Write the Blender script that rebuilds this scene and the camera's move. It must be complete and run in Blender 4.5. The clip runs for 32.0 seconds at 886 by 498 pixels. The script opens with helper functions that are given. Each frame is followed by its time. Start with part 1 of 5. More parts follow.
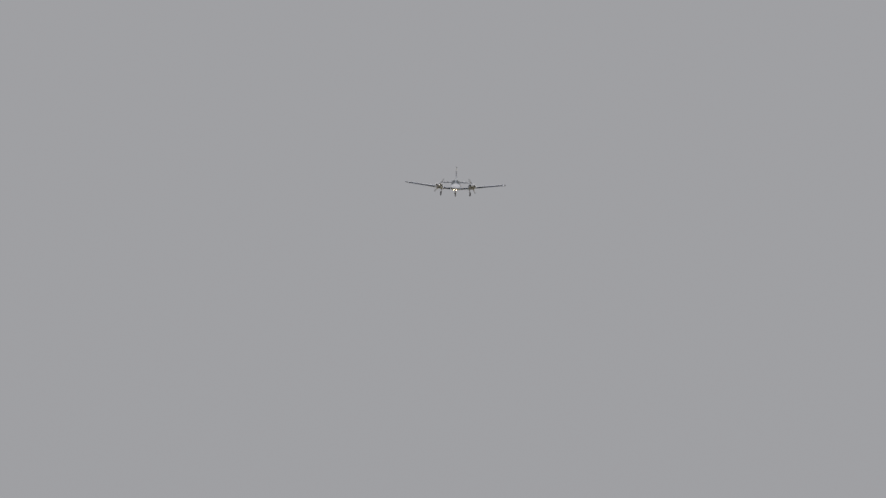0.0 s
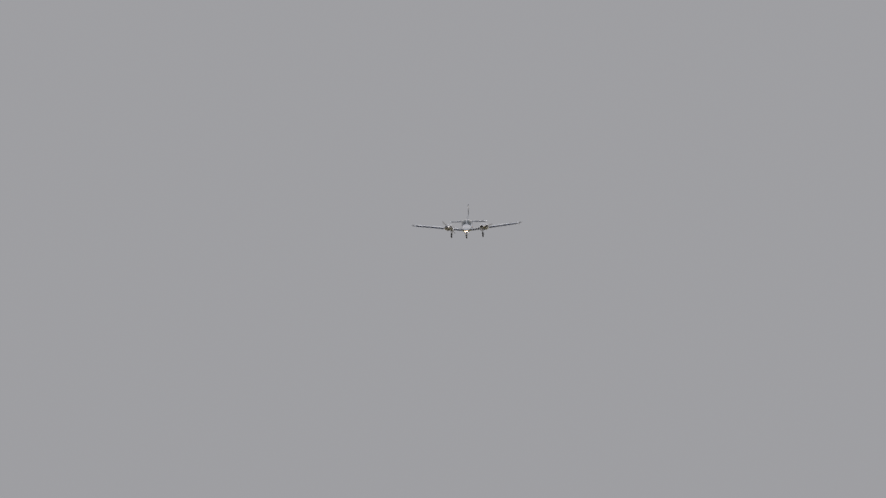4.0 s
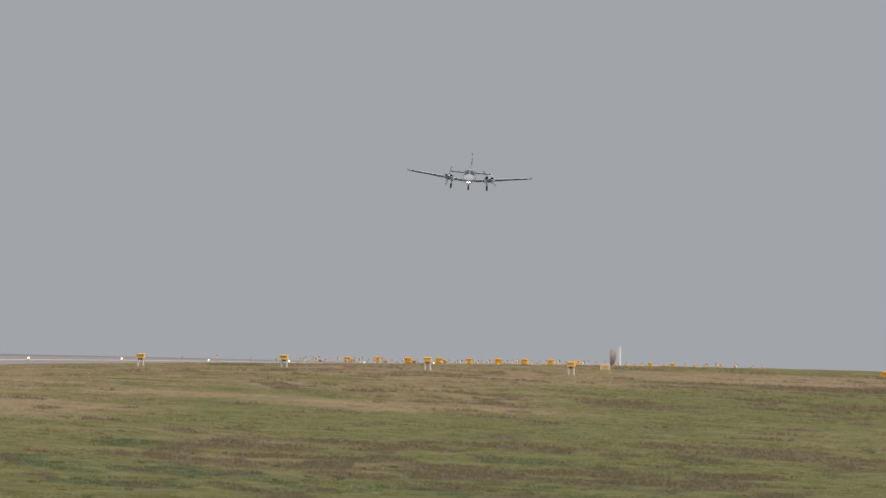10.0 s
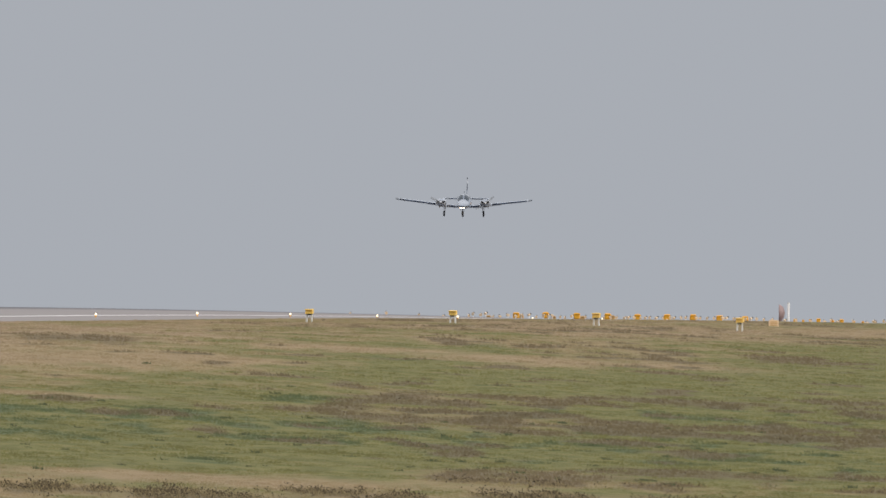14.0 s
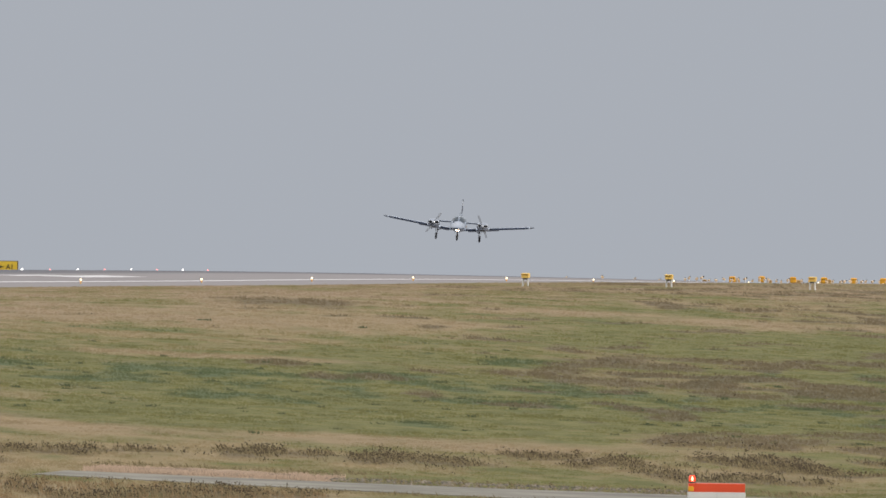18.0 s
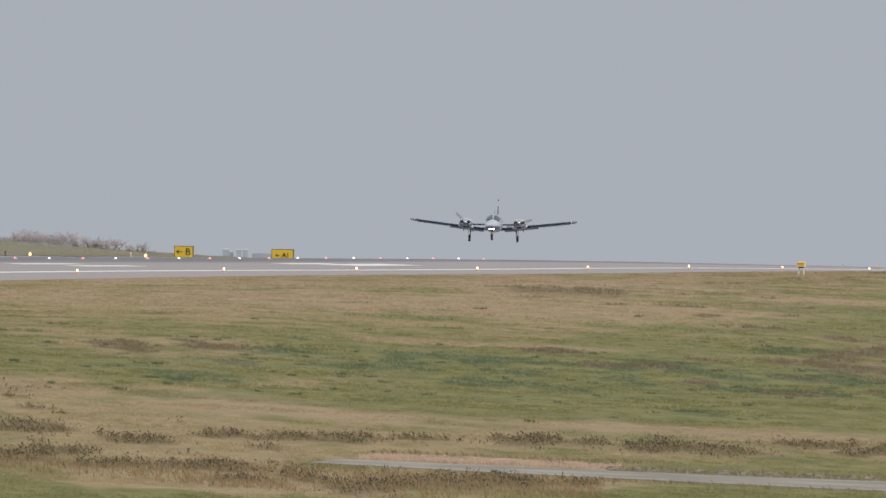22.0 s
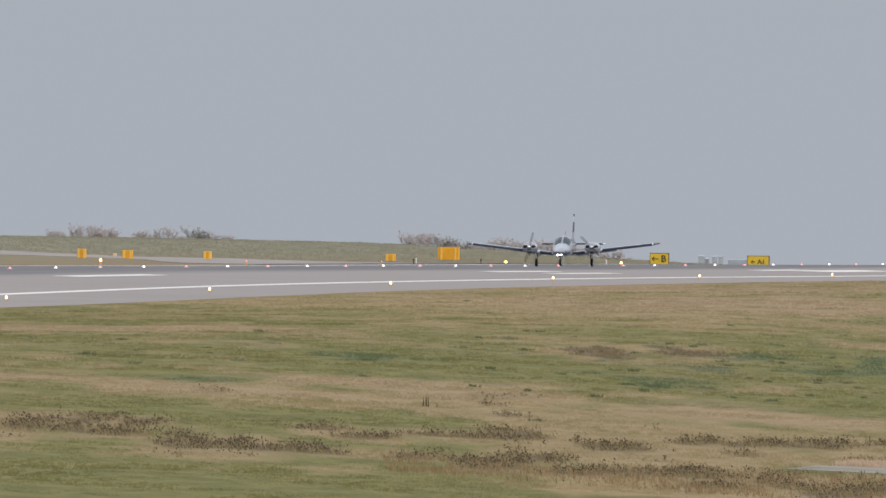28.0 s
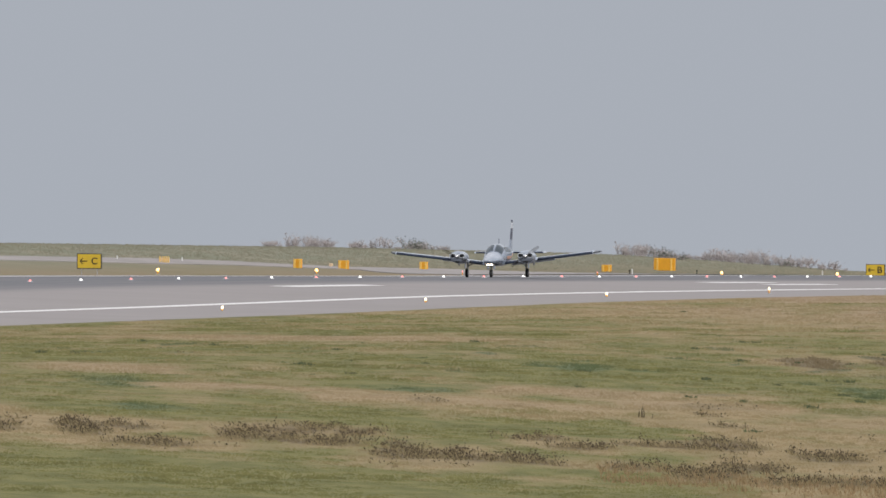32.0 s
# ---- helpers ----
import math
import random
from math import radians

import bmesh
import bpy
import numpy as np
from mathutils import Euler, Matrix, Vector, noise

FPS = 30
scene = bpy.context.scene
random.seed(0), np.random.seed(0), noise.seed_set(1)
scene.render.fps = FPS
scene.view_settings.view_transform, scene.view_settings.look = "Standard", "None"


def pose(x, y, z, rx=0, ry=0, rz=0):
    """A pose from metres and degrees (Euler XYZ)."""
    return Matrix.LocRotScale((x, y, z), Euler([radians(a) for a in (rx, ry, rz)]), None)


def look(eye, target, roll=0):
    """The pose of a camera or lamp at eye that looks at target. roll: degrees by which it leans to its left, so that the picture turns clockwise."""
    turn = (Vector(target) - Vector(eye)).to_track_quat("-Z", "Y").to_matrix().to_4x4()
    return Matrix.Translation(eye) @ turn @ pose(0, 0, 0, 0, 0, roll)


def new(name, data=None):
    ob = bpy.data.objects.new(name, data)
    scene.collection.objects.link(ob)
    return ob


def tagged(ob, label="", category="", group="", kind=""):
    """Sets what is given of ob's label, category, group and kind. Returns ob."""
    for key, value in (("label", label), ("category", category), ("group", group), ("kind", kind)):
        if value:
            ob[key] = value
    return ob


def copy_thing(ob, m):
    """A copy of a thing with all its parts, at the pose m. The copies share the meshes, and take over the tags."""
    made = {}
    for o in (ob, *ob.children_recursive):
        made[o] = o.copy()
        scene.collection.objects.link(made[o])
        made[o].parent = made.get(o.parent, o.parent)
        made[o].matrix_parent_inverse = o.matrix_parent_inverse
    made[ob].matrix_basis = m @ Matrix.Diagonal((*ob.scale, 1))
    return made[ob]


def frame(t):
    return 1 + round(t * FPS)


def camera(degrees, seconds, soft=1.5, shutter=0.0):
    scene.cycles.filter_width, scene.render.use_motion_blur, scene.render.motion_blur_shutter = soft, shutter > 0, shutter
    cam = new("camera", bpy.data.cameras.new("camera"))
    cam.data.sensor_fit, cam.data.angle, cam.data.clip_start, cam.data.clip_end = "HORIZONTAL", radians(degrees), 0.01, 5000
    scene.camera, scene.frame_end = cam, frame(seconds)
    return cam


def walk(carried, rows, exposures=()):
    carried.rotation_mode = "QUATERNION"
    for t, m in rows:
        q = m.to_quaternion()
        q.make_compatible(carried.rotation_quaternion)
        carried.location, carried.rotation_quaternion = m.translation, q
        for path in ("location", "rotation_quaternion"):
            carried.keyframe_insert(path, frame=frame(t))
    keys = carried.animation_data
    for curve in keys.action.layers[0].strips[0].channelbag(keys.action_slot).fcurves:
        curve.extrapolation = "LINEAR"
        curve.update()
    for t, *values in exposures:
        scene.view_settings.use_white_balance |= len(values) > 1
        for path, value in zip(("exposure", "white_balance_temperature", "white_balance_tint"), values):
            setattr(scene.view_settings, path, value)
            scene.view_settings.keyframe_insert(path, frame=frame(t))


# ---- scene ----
cam = camera(2.376, 32.0, soft=1.6)
walk(cam, [
    (0.0, pose(0, 0, 5.5, 90.6573, -0.3700, -2.9781)),
    (0.5, pose(0, 0, 5.5, 90.6333, -0.3701, -2.8801)),
    (1.0, pose(0, 0, 5.5, 90.5976, -0.3701, -2.8463)),
    (1.5, pose(0, 0, 5.5, 90.5637, -0.3701, -2.8071)),
    (2.0, pose(0, 0, 5.5, 90.5643, -0.3701, -2.7764)),
    (2.5, pose(0, 0, 5.5, 90.6014, -0.3701, -2.7447)),
    (3.0, pose(0, 0, 5.5, 90.5934, -0.3702, -2.6402)),
    (3.5, pose(0, 0, 5.5, 90.5948, -0.3702, -2.6207)),
    (4.5, pose(0, 0, 5.5, 90.5148, -0.3702, -2.5738)),
    (5.5, pose(0, 0, 5.5, 90.4392, -0.1984, -2.5172)),
    (6.0, pose(0, 0, 5.5, 90.3427, -0.2119, -2.4882)),
    (6.5, pose(0, 0, 5.5, 90.3003, -0.0328, -2.4666)),
    (7.0, pose(0, 0, 5.5, 90.2898, -0.2525, -2.3784)),
    (7.5, pose(0, 0, 5.5, 90.2384, -0.2518, -2.3144)),
    (8.0, pose(0, 0, 5.5, 90.1939, -0.2831, -2.2495)),
    (8.5, pose(0, 0, 5.5, 90.1608, -0.3106, -2.2129)),
    (9.0, pose(0, 0, 5.5, 90.1242, -0.4990, -2.1183)),
    (9.5, pose(0, 0, 5.5, 90.1002, -0.6302, -2.0479)),
    (10.0, pose(0, 0, 5.5, 90.0589, -0.6751, -1.9492)),
    (10.5, pose(0, 0, 5.5, 89.9874, -0.4988, -1.8608)),
    (11.0, pose(0, 0, 5.5, 89.9551, -0.6836, -1.7826)),
    (11.5, pose(0, 0, 5.5, 89.9406, -0.4854, -1.7560)),
    (12.0, pose(0, 0, 5.5, 89.9833, -0.7006, -1.6633)),
    (12.5, pose(0, 0, 5.5, 89.9784, -0.6465, -1.5989)),
    (13.0, pose(0, 0, 5.5, 89.9702, -0.5658, -1.5636)),
    (13.5, pose(0, 0, 5.5, 89.9815, -0.4317, -1.5478)),
    (14.0, pose(0, 0, 5.5, 89.9345, -0.7280, -1.4968)),
    (14.5, pose(0, 0, 5.5, 89.9131, -0.9335, -1.4155)),
    (16.5, pose(0, 0, 5.5, 89.8526, -0.6556, -1.0955)),
    (17.0, pose(0, 0, 5.5, 89.8454, -0.6978, -1.0372)),
    (17.5, pose(0, 0, 5.5, 89.8511, -0.7748, -0.9852)),
    (18.0, pose(0, 0, 5.5, 89.8311, -0.7001, -0.9172)),
    (18.5, pose(0, 0, 5.5, 89.8171, -0.6589, -0.8585)),
    (19.0, pose(0, 0, 5.5, 89.8329, -0.6251, -0.7362)),
    (19.5, pose(0, 0, 5.5, 89.7938, -0.6815, -0.6478)),
    (20.0, pose(0, 0, 5.5, 89.7903, -0.6634, -0.5468)),
    (20.5, pose(0, 0, 5.5, 89.7760, -0.7060, -0.4459)),
    (21.0, pose(0, 0, 5.5, 89.7840, -0.6981, -0.3504)),
    (21.5, pose(0, 0, 5.5, 89.8010, -0.6537, -0.2697)),
    (22.0, pose(0, 0, 5.5, 89.7914, -0.7409, -0.1774)),
    (22.5, pose(0, 0, 5.5, 89.7695, -0.6032, -0.1146)),
    (23.0, pose(0, 0, 5.5, 89.7863, -0.6909, 0.0003)),
    (23.5, pose(0, 0, 5.5, 89.7919, -0.7501, 0.0787)),
    (24.0, pose(0, 0, 5.5, 89.7621, -0.7047, 0.1669)),
    (24.5, pose(0, 0, 5.5, 89.7685, -0.7137, 0.2216)),
    (25.0, pose(0, 0, 5.5, 89.7625, -0.7732, 0.3068)),
    (25.5, pose(0, 0, 5.5, 89.7589, -0.8722, 0.3862)),
    (26.0, pose(0, 0, 5.5, 89.7943, -0.7653, 0.5229)),
    (26.5, pose(0, 0, 5.5, 89.7552, -0.6174, 0.7447)),
    (28.5, pose(0, 0, 5.5, 89.8170, -0.5078, 1.1575)),
    (29.0, pose(0, 0, 5.5, 89.8340, -0.5499, 1.2204)),
    (29.5, pose(0, 0, 5.5, 89.8482, -0.5221, 1.2763)),
    (30.0, pose(0, 0, 5.5, 89.8576, -0.6078, 1.3325)),
    (30.5, pose(0, 0, 5.5, 89.8173, -0.7038, 1.4192)),
    (31.0, pose(0, 0, 5.5, 89.8034, -0.4913, 1.4601)),
    (31.5, pose(0, 0, 5.5, 89.8264, -0.6419, 1.5209)),
    (32.0, pose(0, 0, 5.5, 89.8198, -0.5693, 1.6771)),
], exposures=((0, -0.16, 7050, 13), (6, -0.19, 7050, 14), (9, -0.13, 6900, 12), (13, 0.06, 6650, 11), (19, 0.11, 6520, 11), (32, 0.11, 6450, 11)
))

# world, sun
world = bpy.data.worlds.new("overcast_sky")
scene.world = world
world.use_nodes = True
wn, wl = world.node_tree.nodes, world.node_tree.links
wn.clear()
w_out = wn.new("ShaderNodeOutputWorld")
w_bg = wn.new("ShaderNodeBackground")
w_bg.inputs["Strength"].default_value = 0.1
w_sky = wn.new("ShaderNodeTexSky")
w_sky.sky_type, w_sky.sun_disc = "NISHITA", False
w_sky.sun_elevation, w_sky.sun_rotation = radians(34), radians(122)
w_sky.dust_density, w_sky.air_density = 6.0, 1.5
w_co = wn.new("ShaderNodeTexCoord")
w_sep = wn.new("ShaderNodeSeparateXYZ")
w_ramp = wn.new("ShaderNodeValToRGB")
w_ramp.color_ramp.elements[0].position, w_ramp.color_ramp.elements[0].color = 0.03, (0.408, 0.440, 0.488, 1)
w_ramp.color_ramp.elements[1].position, w_ramp.color_ramp.elements[1].color = 0.45, (1.12, 1.14, 1.18, 1)
w_gain = wn.new("ShaderNodeVectorMath")
w_gain.operation = "SCALE"
w_gain.inputs["Scale"].default_value = 9.6
w_mix = wn.new("ShaderNodeMix")
w_mix.data_type = "RGBA"
w_mix.inputs[0].default_value = 0.93
wl.new(w_co.outputs["Generated"], w_sep.inputs[0])
wl.new(w_sep.outputs["Z"], w_ramp.inputs[0])
wl.new(w_ramp.outputs[0], w_gain.inputs[0])
wl.new(w_sky.outputs[0], w_mix.inputs[6])
wl.new(w_gain.outputs[0], w_mix.inputs[7])
wl.new(w_mix.outputs[2], w_bg.inputs["Color"])
wl.new(w_bg.outputs[0], w_out.inputs[0])

sun = new("sun", bpy.data.lights.new("sun", "SUN"))
sun.data.energy, sun.data.angle, sun.data.color = 1.55, radians(24), (1.0, 0.92, 0.80)
sun.matrix_world = look((0, 0, 0), (-math.sin(radians(122)) * math.cos(radians(34)), -math.cos(radians(122)) * math.cos(radians(34)), -math.sin(radians(34))))

# ---- materials ----


def material(name, colour, rough=0.6, metal=0.0, vary=0.12, scale=3.0, bump=0.0, glow=None, strength=0.0, coat=0.0, alpha=1.0, gloss=0.5):
    """A surface with colour varied at two scales, and fine relief."""
    m = bpy.data.materials.new(name)
    m.use_nodes = True
    nodes, links = m.node_tree.nodes, m.node_tree.links
    b = nodes["Principled BSDF"]
    b.inputs["Roughness"].default_value, b.inputs["Metallic"].default_value = rough, metal
    b.inputs["Specular IOR Level"].default_value = gloss
    b.inputs["Coat Weight"].default_value, b.inputs["Alpha"].default_value = coat, alpha
    b.inputs["Base Color"].default_value = (*colour, 1)
    if glow:
        b.inputs["Emission Color"].default_value, b.inputs["Emission Strength"].default_value = (*glow, 1), strength
        return m
    co = nodes.new("ShaderNodeTexCoord")
    big, fine = nodes.new("ShaderNodeTexNoise"), nodes.new("ShaderNodeTexNoise")
    big.inputs["Scale"].default_value, fine.inputs["Scale"].default_value = scale, scale * 9
    fine.inputs["Detail"].default_value = 4
    add = nodes.new("ShaderNodeMath")
    add.operation = "MULTIPLY_ADD"
    add.inputs[1].default_value = 0.45
    span = nodes.new("ShaderNodeMapRange")
    span.inputs[1].default_value, span.inputs[2].default_value = 0.45, 1.0
    span.inputs[3].default_value, span.inputs[4].default_value = 1 - vary, 1 + vary
    tone = nodes.new("ShaderNodeVectorMath")
    tone.operation = "SCALE"
    tone.inputs[0].default_value = colour
    for n in (big, fine):
        links.new(co.outputs["Object"], n.inputs["Vector"])
    links.new(fine.outputs[0], add.inputs[0])
    links.new(big.outputs[0], add.inputs[2])
    links.new(add.outputs[0], span.inputs[0])
    links.new(span.outputs[0], tone.inputs["Scale"])
    links.new(tone.outputs[0], b.inputs["Base Color"])
    if bump:
        bp = nodes.new("ShaderNodeBump")
        bp.inputs["Strength"].default_value, bp.inputs["Distance"].default_value = bump, 0.02
        links.new(fine.outputs[0], bp.inputs["Height"])
        links.new(bp.outputs[0], b.inputs["Normal"])
    return m


def meadow_material(name, along, blade=False):
    """Autumn meadow: the ground's own cover (dry, dead, lush, bleached) mixes green, straw, brown and dark grass, with
    grain at several scales. The bleached share also holds distance haze.
    """
    m = bpy.data.materials.new(name)
    m.use_nodes = True
    nodes, links = m.node_tree.nodes, m.node_tree.links
    b = nodes["Principled BSDF"]
    b.inputs["Roughness"].default_value = 0.95
    b.inputs["Specular IOR Level"].default_value = 0.1
    co = nodes.new("ShaderNodeTexCoord")
    cover_at = nodes.new("ShaderNodeAttribute")
    cover_at.attribute_name = "cover"
    sep = nodes.new("ShaderNodeSeparateColor")
    links.new(cover_at.outputs["Color"], sep.inputs[0])
    dry_at, dead_at, lush_at, pale_at = sep.outputs[0], sep.outputs[1], sep.outputs[2], cover_at.outputs["Alpha"]

    def noisy(scale, detail, stretch=(1, 1, 1), shift=0.0):
        mp = nodes.new("ShaderNodeMapping")
        mp.inputs["Rotation"].default_value[2] = radians(along)
        mp.inputs["Scale"].default_value = stretch
        mp.inputs["Location"].default_value = (shift, shift * 0.7, 0)
        n = nodes.new("ShaderNodeTexNoise")
        n.inputs["Scale"].default_value, n.inputs["Detail"].default_value = scale, detail
        n.inputs["Roughness"].default_value = 0.6
        links.new(co.outputs["Object"], mp.inputs["Vector"])
        links.new(mp.outputs[0], n.inputs["Vector"])
        return n.outputs[0]

    def band(value, low, high, most=1.0):
        r = nodes.new("ShaderNodeMapRange")
        r.interpolation_type = "SMOOTHSTEP"
        r.inputs[1].default_value, r.inputs[2].default_value, r.inputs[4].default_value = low, high, most
        links.new(value, r.inputs[0])
        return r.outputs[0]

    def blend(fac, first, second):
        x = nodes.new("ShaderNodeMix")
        x.data_type = "RGBA"
        links.new(fac, x.inputs[0])
        for i, v in ((6, first), (7, second)):
            if isinstance(v, tuple):
                x.inputs[i].default_value = (*v, 1)
            else:
                links.new(v, x.inputs[i])
        return x.outputs[2]

    def weigh(a, b_, kb):
        m2 = nodes.new("ShaderNodeMath")
        m2.operation = "MULTIPLY_ADD"
        m2.inputs[1].default_value = kb
        links.new(b_, m2.inputs[0])
        links.new(a, m2.inputs[2])
        return m2.outputs[0]

    mottle = noisy(0.9, 7, (1.0, 0.25, 1), 13)
    green = blend(band(noisy(0.8, 6, (1, 0.30, 1)), 0.33, 0.67), (0.108, 0.109, 0.041), (0.160, 0.150, 0.060))
    straw = blend(band(noisy(0.5, 6, (1, 0.30, 1), 7), 0.33, 0.67), (0.212, 0.165, 0.088), (0.262, 0.202, 0.114))
    col = blend(band(weigh(dry_at, mottle, 0.55), 0.50, 1.02), green, straw)
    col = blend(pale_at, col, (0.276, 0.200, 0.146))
    col = blend(band(weigh(lush_at, mottle, 0.35), 0.33, 1.0, 0.82), col, (0.071, 0.096, 0.048))
    col = blend(band(weigh(dead_at, mottle, 0.45), 0.40, 0.95, 0.80), col, (0.112, 0.088, 0.054))
    if blade:
        # each blade of its own tone
        g = nodes.new("ShaderNodeNewGeometry")
        tone = nodes.new("ShaderNodeMapRange")
        tone.inputs[3].default_value, tone.inputs[4].default_value = 0.95, 1.06
        links.new(g.outputs["Random Per Island"], tone.inputs[0])
        scale_by = nodes.new("ShaderNodeVectorMath")
        scale_by.operation = "SCALE"
        links.new(col, scale_by.inputs[0])
        links.new(tone.outputs[0], scale_by.inputs["Scale"])
        links.new(scale_by.outputs[0], b.inputs["Base Color"])
        return m
    # across the runway: tan verge, then the dull grey-green bank, streaked with tan, both tones paled for haze
    side = nodes.new("ShaderNodeVectorMath")
    side.operation = "DOT_PRODUCT"
    side.inputs[1].default_value = (-0.9923, 0.1242, 0)
    links.new(co.outputs["Object"], side.inputs[0])
    bank = blend(band(noisy(0.16, 7, (1.0, 0.35, 1), 19), 0.44, 0.66), (0.160, 0.168, 0.122), (0.216, 0.196, 0.146))
    col = blend(band(side.outputs["Value"], 211, 219, 0.7), col, (0.170, 0.146, 0.098))
    col = blend(band(side.outputs["Value"], 221, 240, 0.9), col, bank)
    links.new(col, b.inputs["Base Color"])
    bp = nodes.new("ShaderNodeBump")
    bp.inputs["Strength"].default_value, bp.inputs["Distance"].default_value = 0.8, 0.06
    links.new(noisy(2.2, 6), bp.inputs["Height"])
    links.new(bp.outputs[0], b.inputs["Normal"])
    return m


def runway_material(name):
    """Weathered asphalt, blackened by tyres along its middle."""
    m = bpy.data.materials.new(name)
    m.use_nodes = True
    nodes, links = m.node_tree.nodes, m.node_tree.links
    b = nodes["Principled BSDF"]
    b.inputs["Roughness"].default_value = 0.9
    b.inputs["Specular IOR Level"].default_value = 0.15
    co = nodes.new("ShaderNodeTexCoord")
    turn = nodes.new("ShaderNodeMapping")
    turn.vector_type = "TEXTURE"
    turn.inputs["Location"].default_value = (-62.27, 973.45, 0)
    turn.inputs["Rotation"].default_value[2] = radians(-7.135)
    links.new(co.outputs["Object"], turn.inputs["Vector"])
    sep = nodes.new("ShaderNodeSeparateXYZ")
    links.new(turn.outputs[0], sep.inputs[0])
    off = nodes.new("ShaderNodeMath")
    off.operation = "ADD"
    off.inputs[1].default_value = 7.5
    links.new(sep.outputs["X"], off.inputs[0])
    mag = nodes.new("ShaderNodeMath")
    mag.operation = "ABSOLUTE"
    links.new(off.outputs[0], mag.inputs[0])
    worn = nodes.new("ShaderNodeMapRange")
    worn.interpolation_type = "SMOOTHSTEP"
    worn.inputs[1].default_value, worn.inputs[2].default_value = 16.0, 10.5
    links.new(mag.outputs[0], worn.inputs[0])
    streak = nodes.new("ShaderNodeMapping")
    streak.inputs["Scale"].default_value = (1.2, 0.02, 1)
    links.new(turn.outputs[0], streak.inputs["Vector"])
    n1, n2 = nodes.new("ShaderNodeTexNoise"), nodes.new("ShaderNodeTexNoise")
    n1.inputs["Scale"].default_value, n1.inputs["Detail"].default_value = 1.0, 5
    n2.inputs["Scale"].default_value, n2.inputs["Detail"].default_value = 0.09, 6
    links.new(streak.outputs[0], n1.inputs["Vector"])
    links.new(turn.outputs[0], n2.inputs["Vector"])
    mul = nodes.new("ShaderNodeMath")
    mul.operation = "MULTIPLY"
    links.new(worn.outputs[0], mul.inputs[0])
    span = nodes.new("ShaderNodeMapRange")
    span.inputs[1].default_value, span.inputs[2].default_value, span.inputs[3].default_value, span.inputs[4].default_value = 0.3, 0.7, 0.55, 1.0
    links.new(n1.outputs[0], span.inputs[0])
    links.new(span.outputs[0], mul.inputs[1])
    base = nodes.new("ShaderNodeMix")
    base.data_type = "RGBA"
    base.inputs[6].default_value, base.inputs[7].default_value = (0.222, 0.205, 0.203, 1), (0.270, 0.249, 0.246, 1)
    links.new(n2.outputs[0], base.inputs[0])
    col = nodes.new("ShaderNodeMix")
    col.data_type = "RGBA"
    col.inputs[7].default_value = (0.100, 0.105, 0.118, 1)
    links.new(mul.outputs[0], col.inputs[0])
    links.new(base.outputs[2], col.inputs[6])
    links.new(col.outputs[2], b.inputs["Base Color"])
    return m


def leaf_material(name, low, high):
    """Stems and blades, each one of its own tone."""
    m = bpy.data.materials.new(name)
    m.use_nodes = True
    nodes, links = m.node_tree.nodes, m.node_tree.links
    b = nodes["Principled BSDF"]
    b.inputs["Roughness"].default_value = 0.85
    b.inputs["Specular IOR Level"].default_value = 0.15
    g = nodes.new("ShaderNodeNewGeometry")
    x = nodes.new("ShaderNodeMix")
    x.data_type = "RGBA"
    x.inputs[6].default_value, x.inputs[7].default_value = (*low, 1), (*high, 1)
    links.new(g.outputs["Random Per Island"], x.inputs[0])
    links.new(x.outputs[2], b.inputs["Base Color"])
    return m


M_MEADOW = meadow_material("autumn_meadow", 7.1)
M_GRASS = meadow_material("meadow_blades", 7.1, True)
M_ASPHALT = runway_material("worn_runway_asphalt")
M_CONCRETE = material("old_concrete", (0.215, 0.203, 0.172), 0.98, vary=0.30, scale=0.3, bump=0.5, gloss=0.08)
M_TAXI = material("taxiway_asphalt", (0.265, 0.246, 0.240), 0.95, vary=0.18, scale=0.3, bump=0.3, gloss=0.1)
M_MARK = material("white_runway_paint", (0.58, 0.57, 0.57), 0.7, vary=0.1, scale=0.8)
M_WHITE = material("white_aircraft_paint", (0.215, 0.25, 0.31), 0.18, 0.58, vary=0.03, scale=1.5, coat=0.5)
M_TIP = material("grey_tip_paint", (0.062, 0.072, 0.092), 0.35, vary=0.05)
M_CAP = material("fin_cap_paint", (0.40, 0.42, 0.46), 0.35, vary=0.05)
M_PALE = material("pale_tip_paint", (0.55, 0.58, 0.63), 0.35, vary=0.05)
M_GREYWING = material("grey_wing_skin", (0.46, 0.52, 0.62), 0.35, vary=0.06, scale=1.5, coat=0.3)
# black rubber, lifted towards blue to paint in distance haze
M_BOOT = material("haze_lifted_black_rubber", (0.020, 0.030, 0.055), 0.6, vary=0.2, scale=3, gloss=0.2)
M_DARK = material("dark_opening", (0.012, 0.012, 0.014), 0.8, vary=0.2)
M_NAVY = material("dark_blue_stripe", (0.030, 0.034, 0.060), 0.35, vary=0.1)
M_ORANGE_STRIPE = material("orange_stripe", (0.42, 0.19, 0.10), 0.35, vary=0.05)
M_CABIN = material("tinted_window", (0.045, 0.060, 0.076), 0.15, vary=0.05, gloss=0.2)
M_METAL = material("polished_metal", (0.55, 0.56, 0.58), 0.25, 1.0, vary=0.08)
M_NACELLE = material("silver_cowling_paint", (0.33, 0.365, 0.425), 0.22, 0.3, vary=0.08, coat=0.4)
M_STEEL = material("painted_strut", (0.40, 0.40, 0.42), 0.4, 0.4, vary=0.1)
M_TYRE = material("tyre_rubber", (0.022, 0.022, 0.024), 0.85, vary=0.2)
M_BLADE = material("spinning_blade", (0.10, 0.09, 0.08), 0.5, vary=0.1, alpha=0.22)
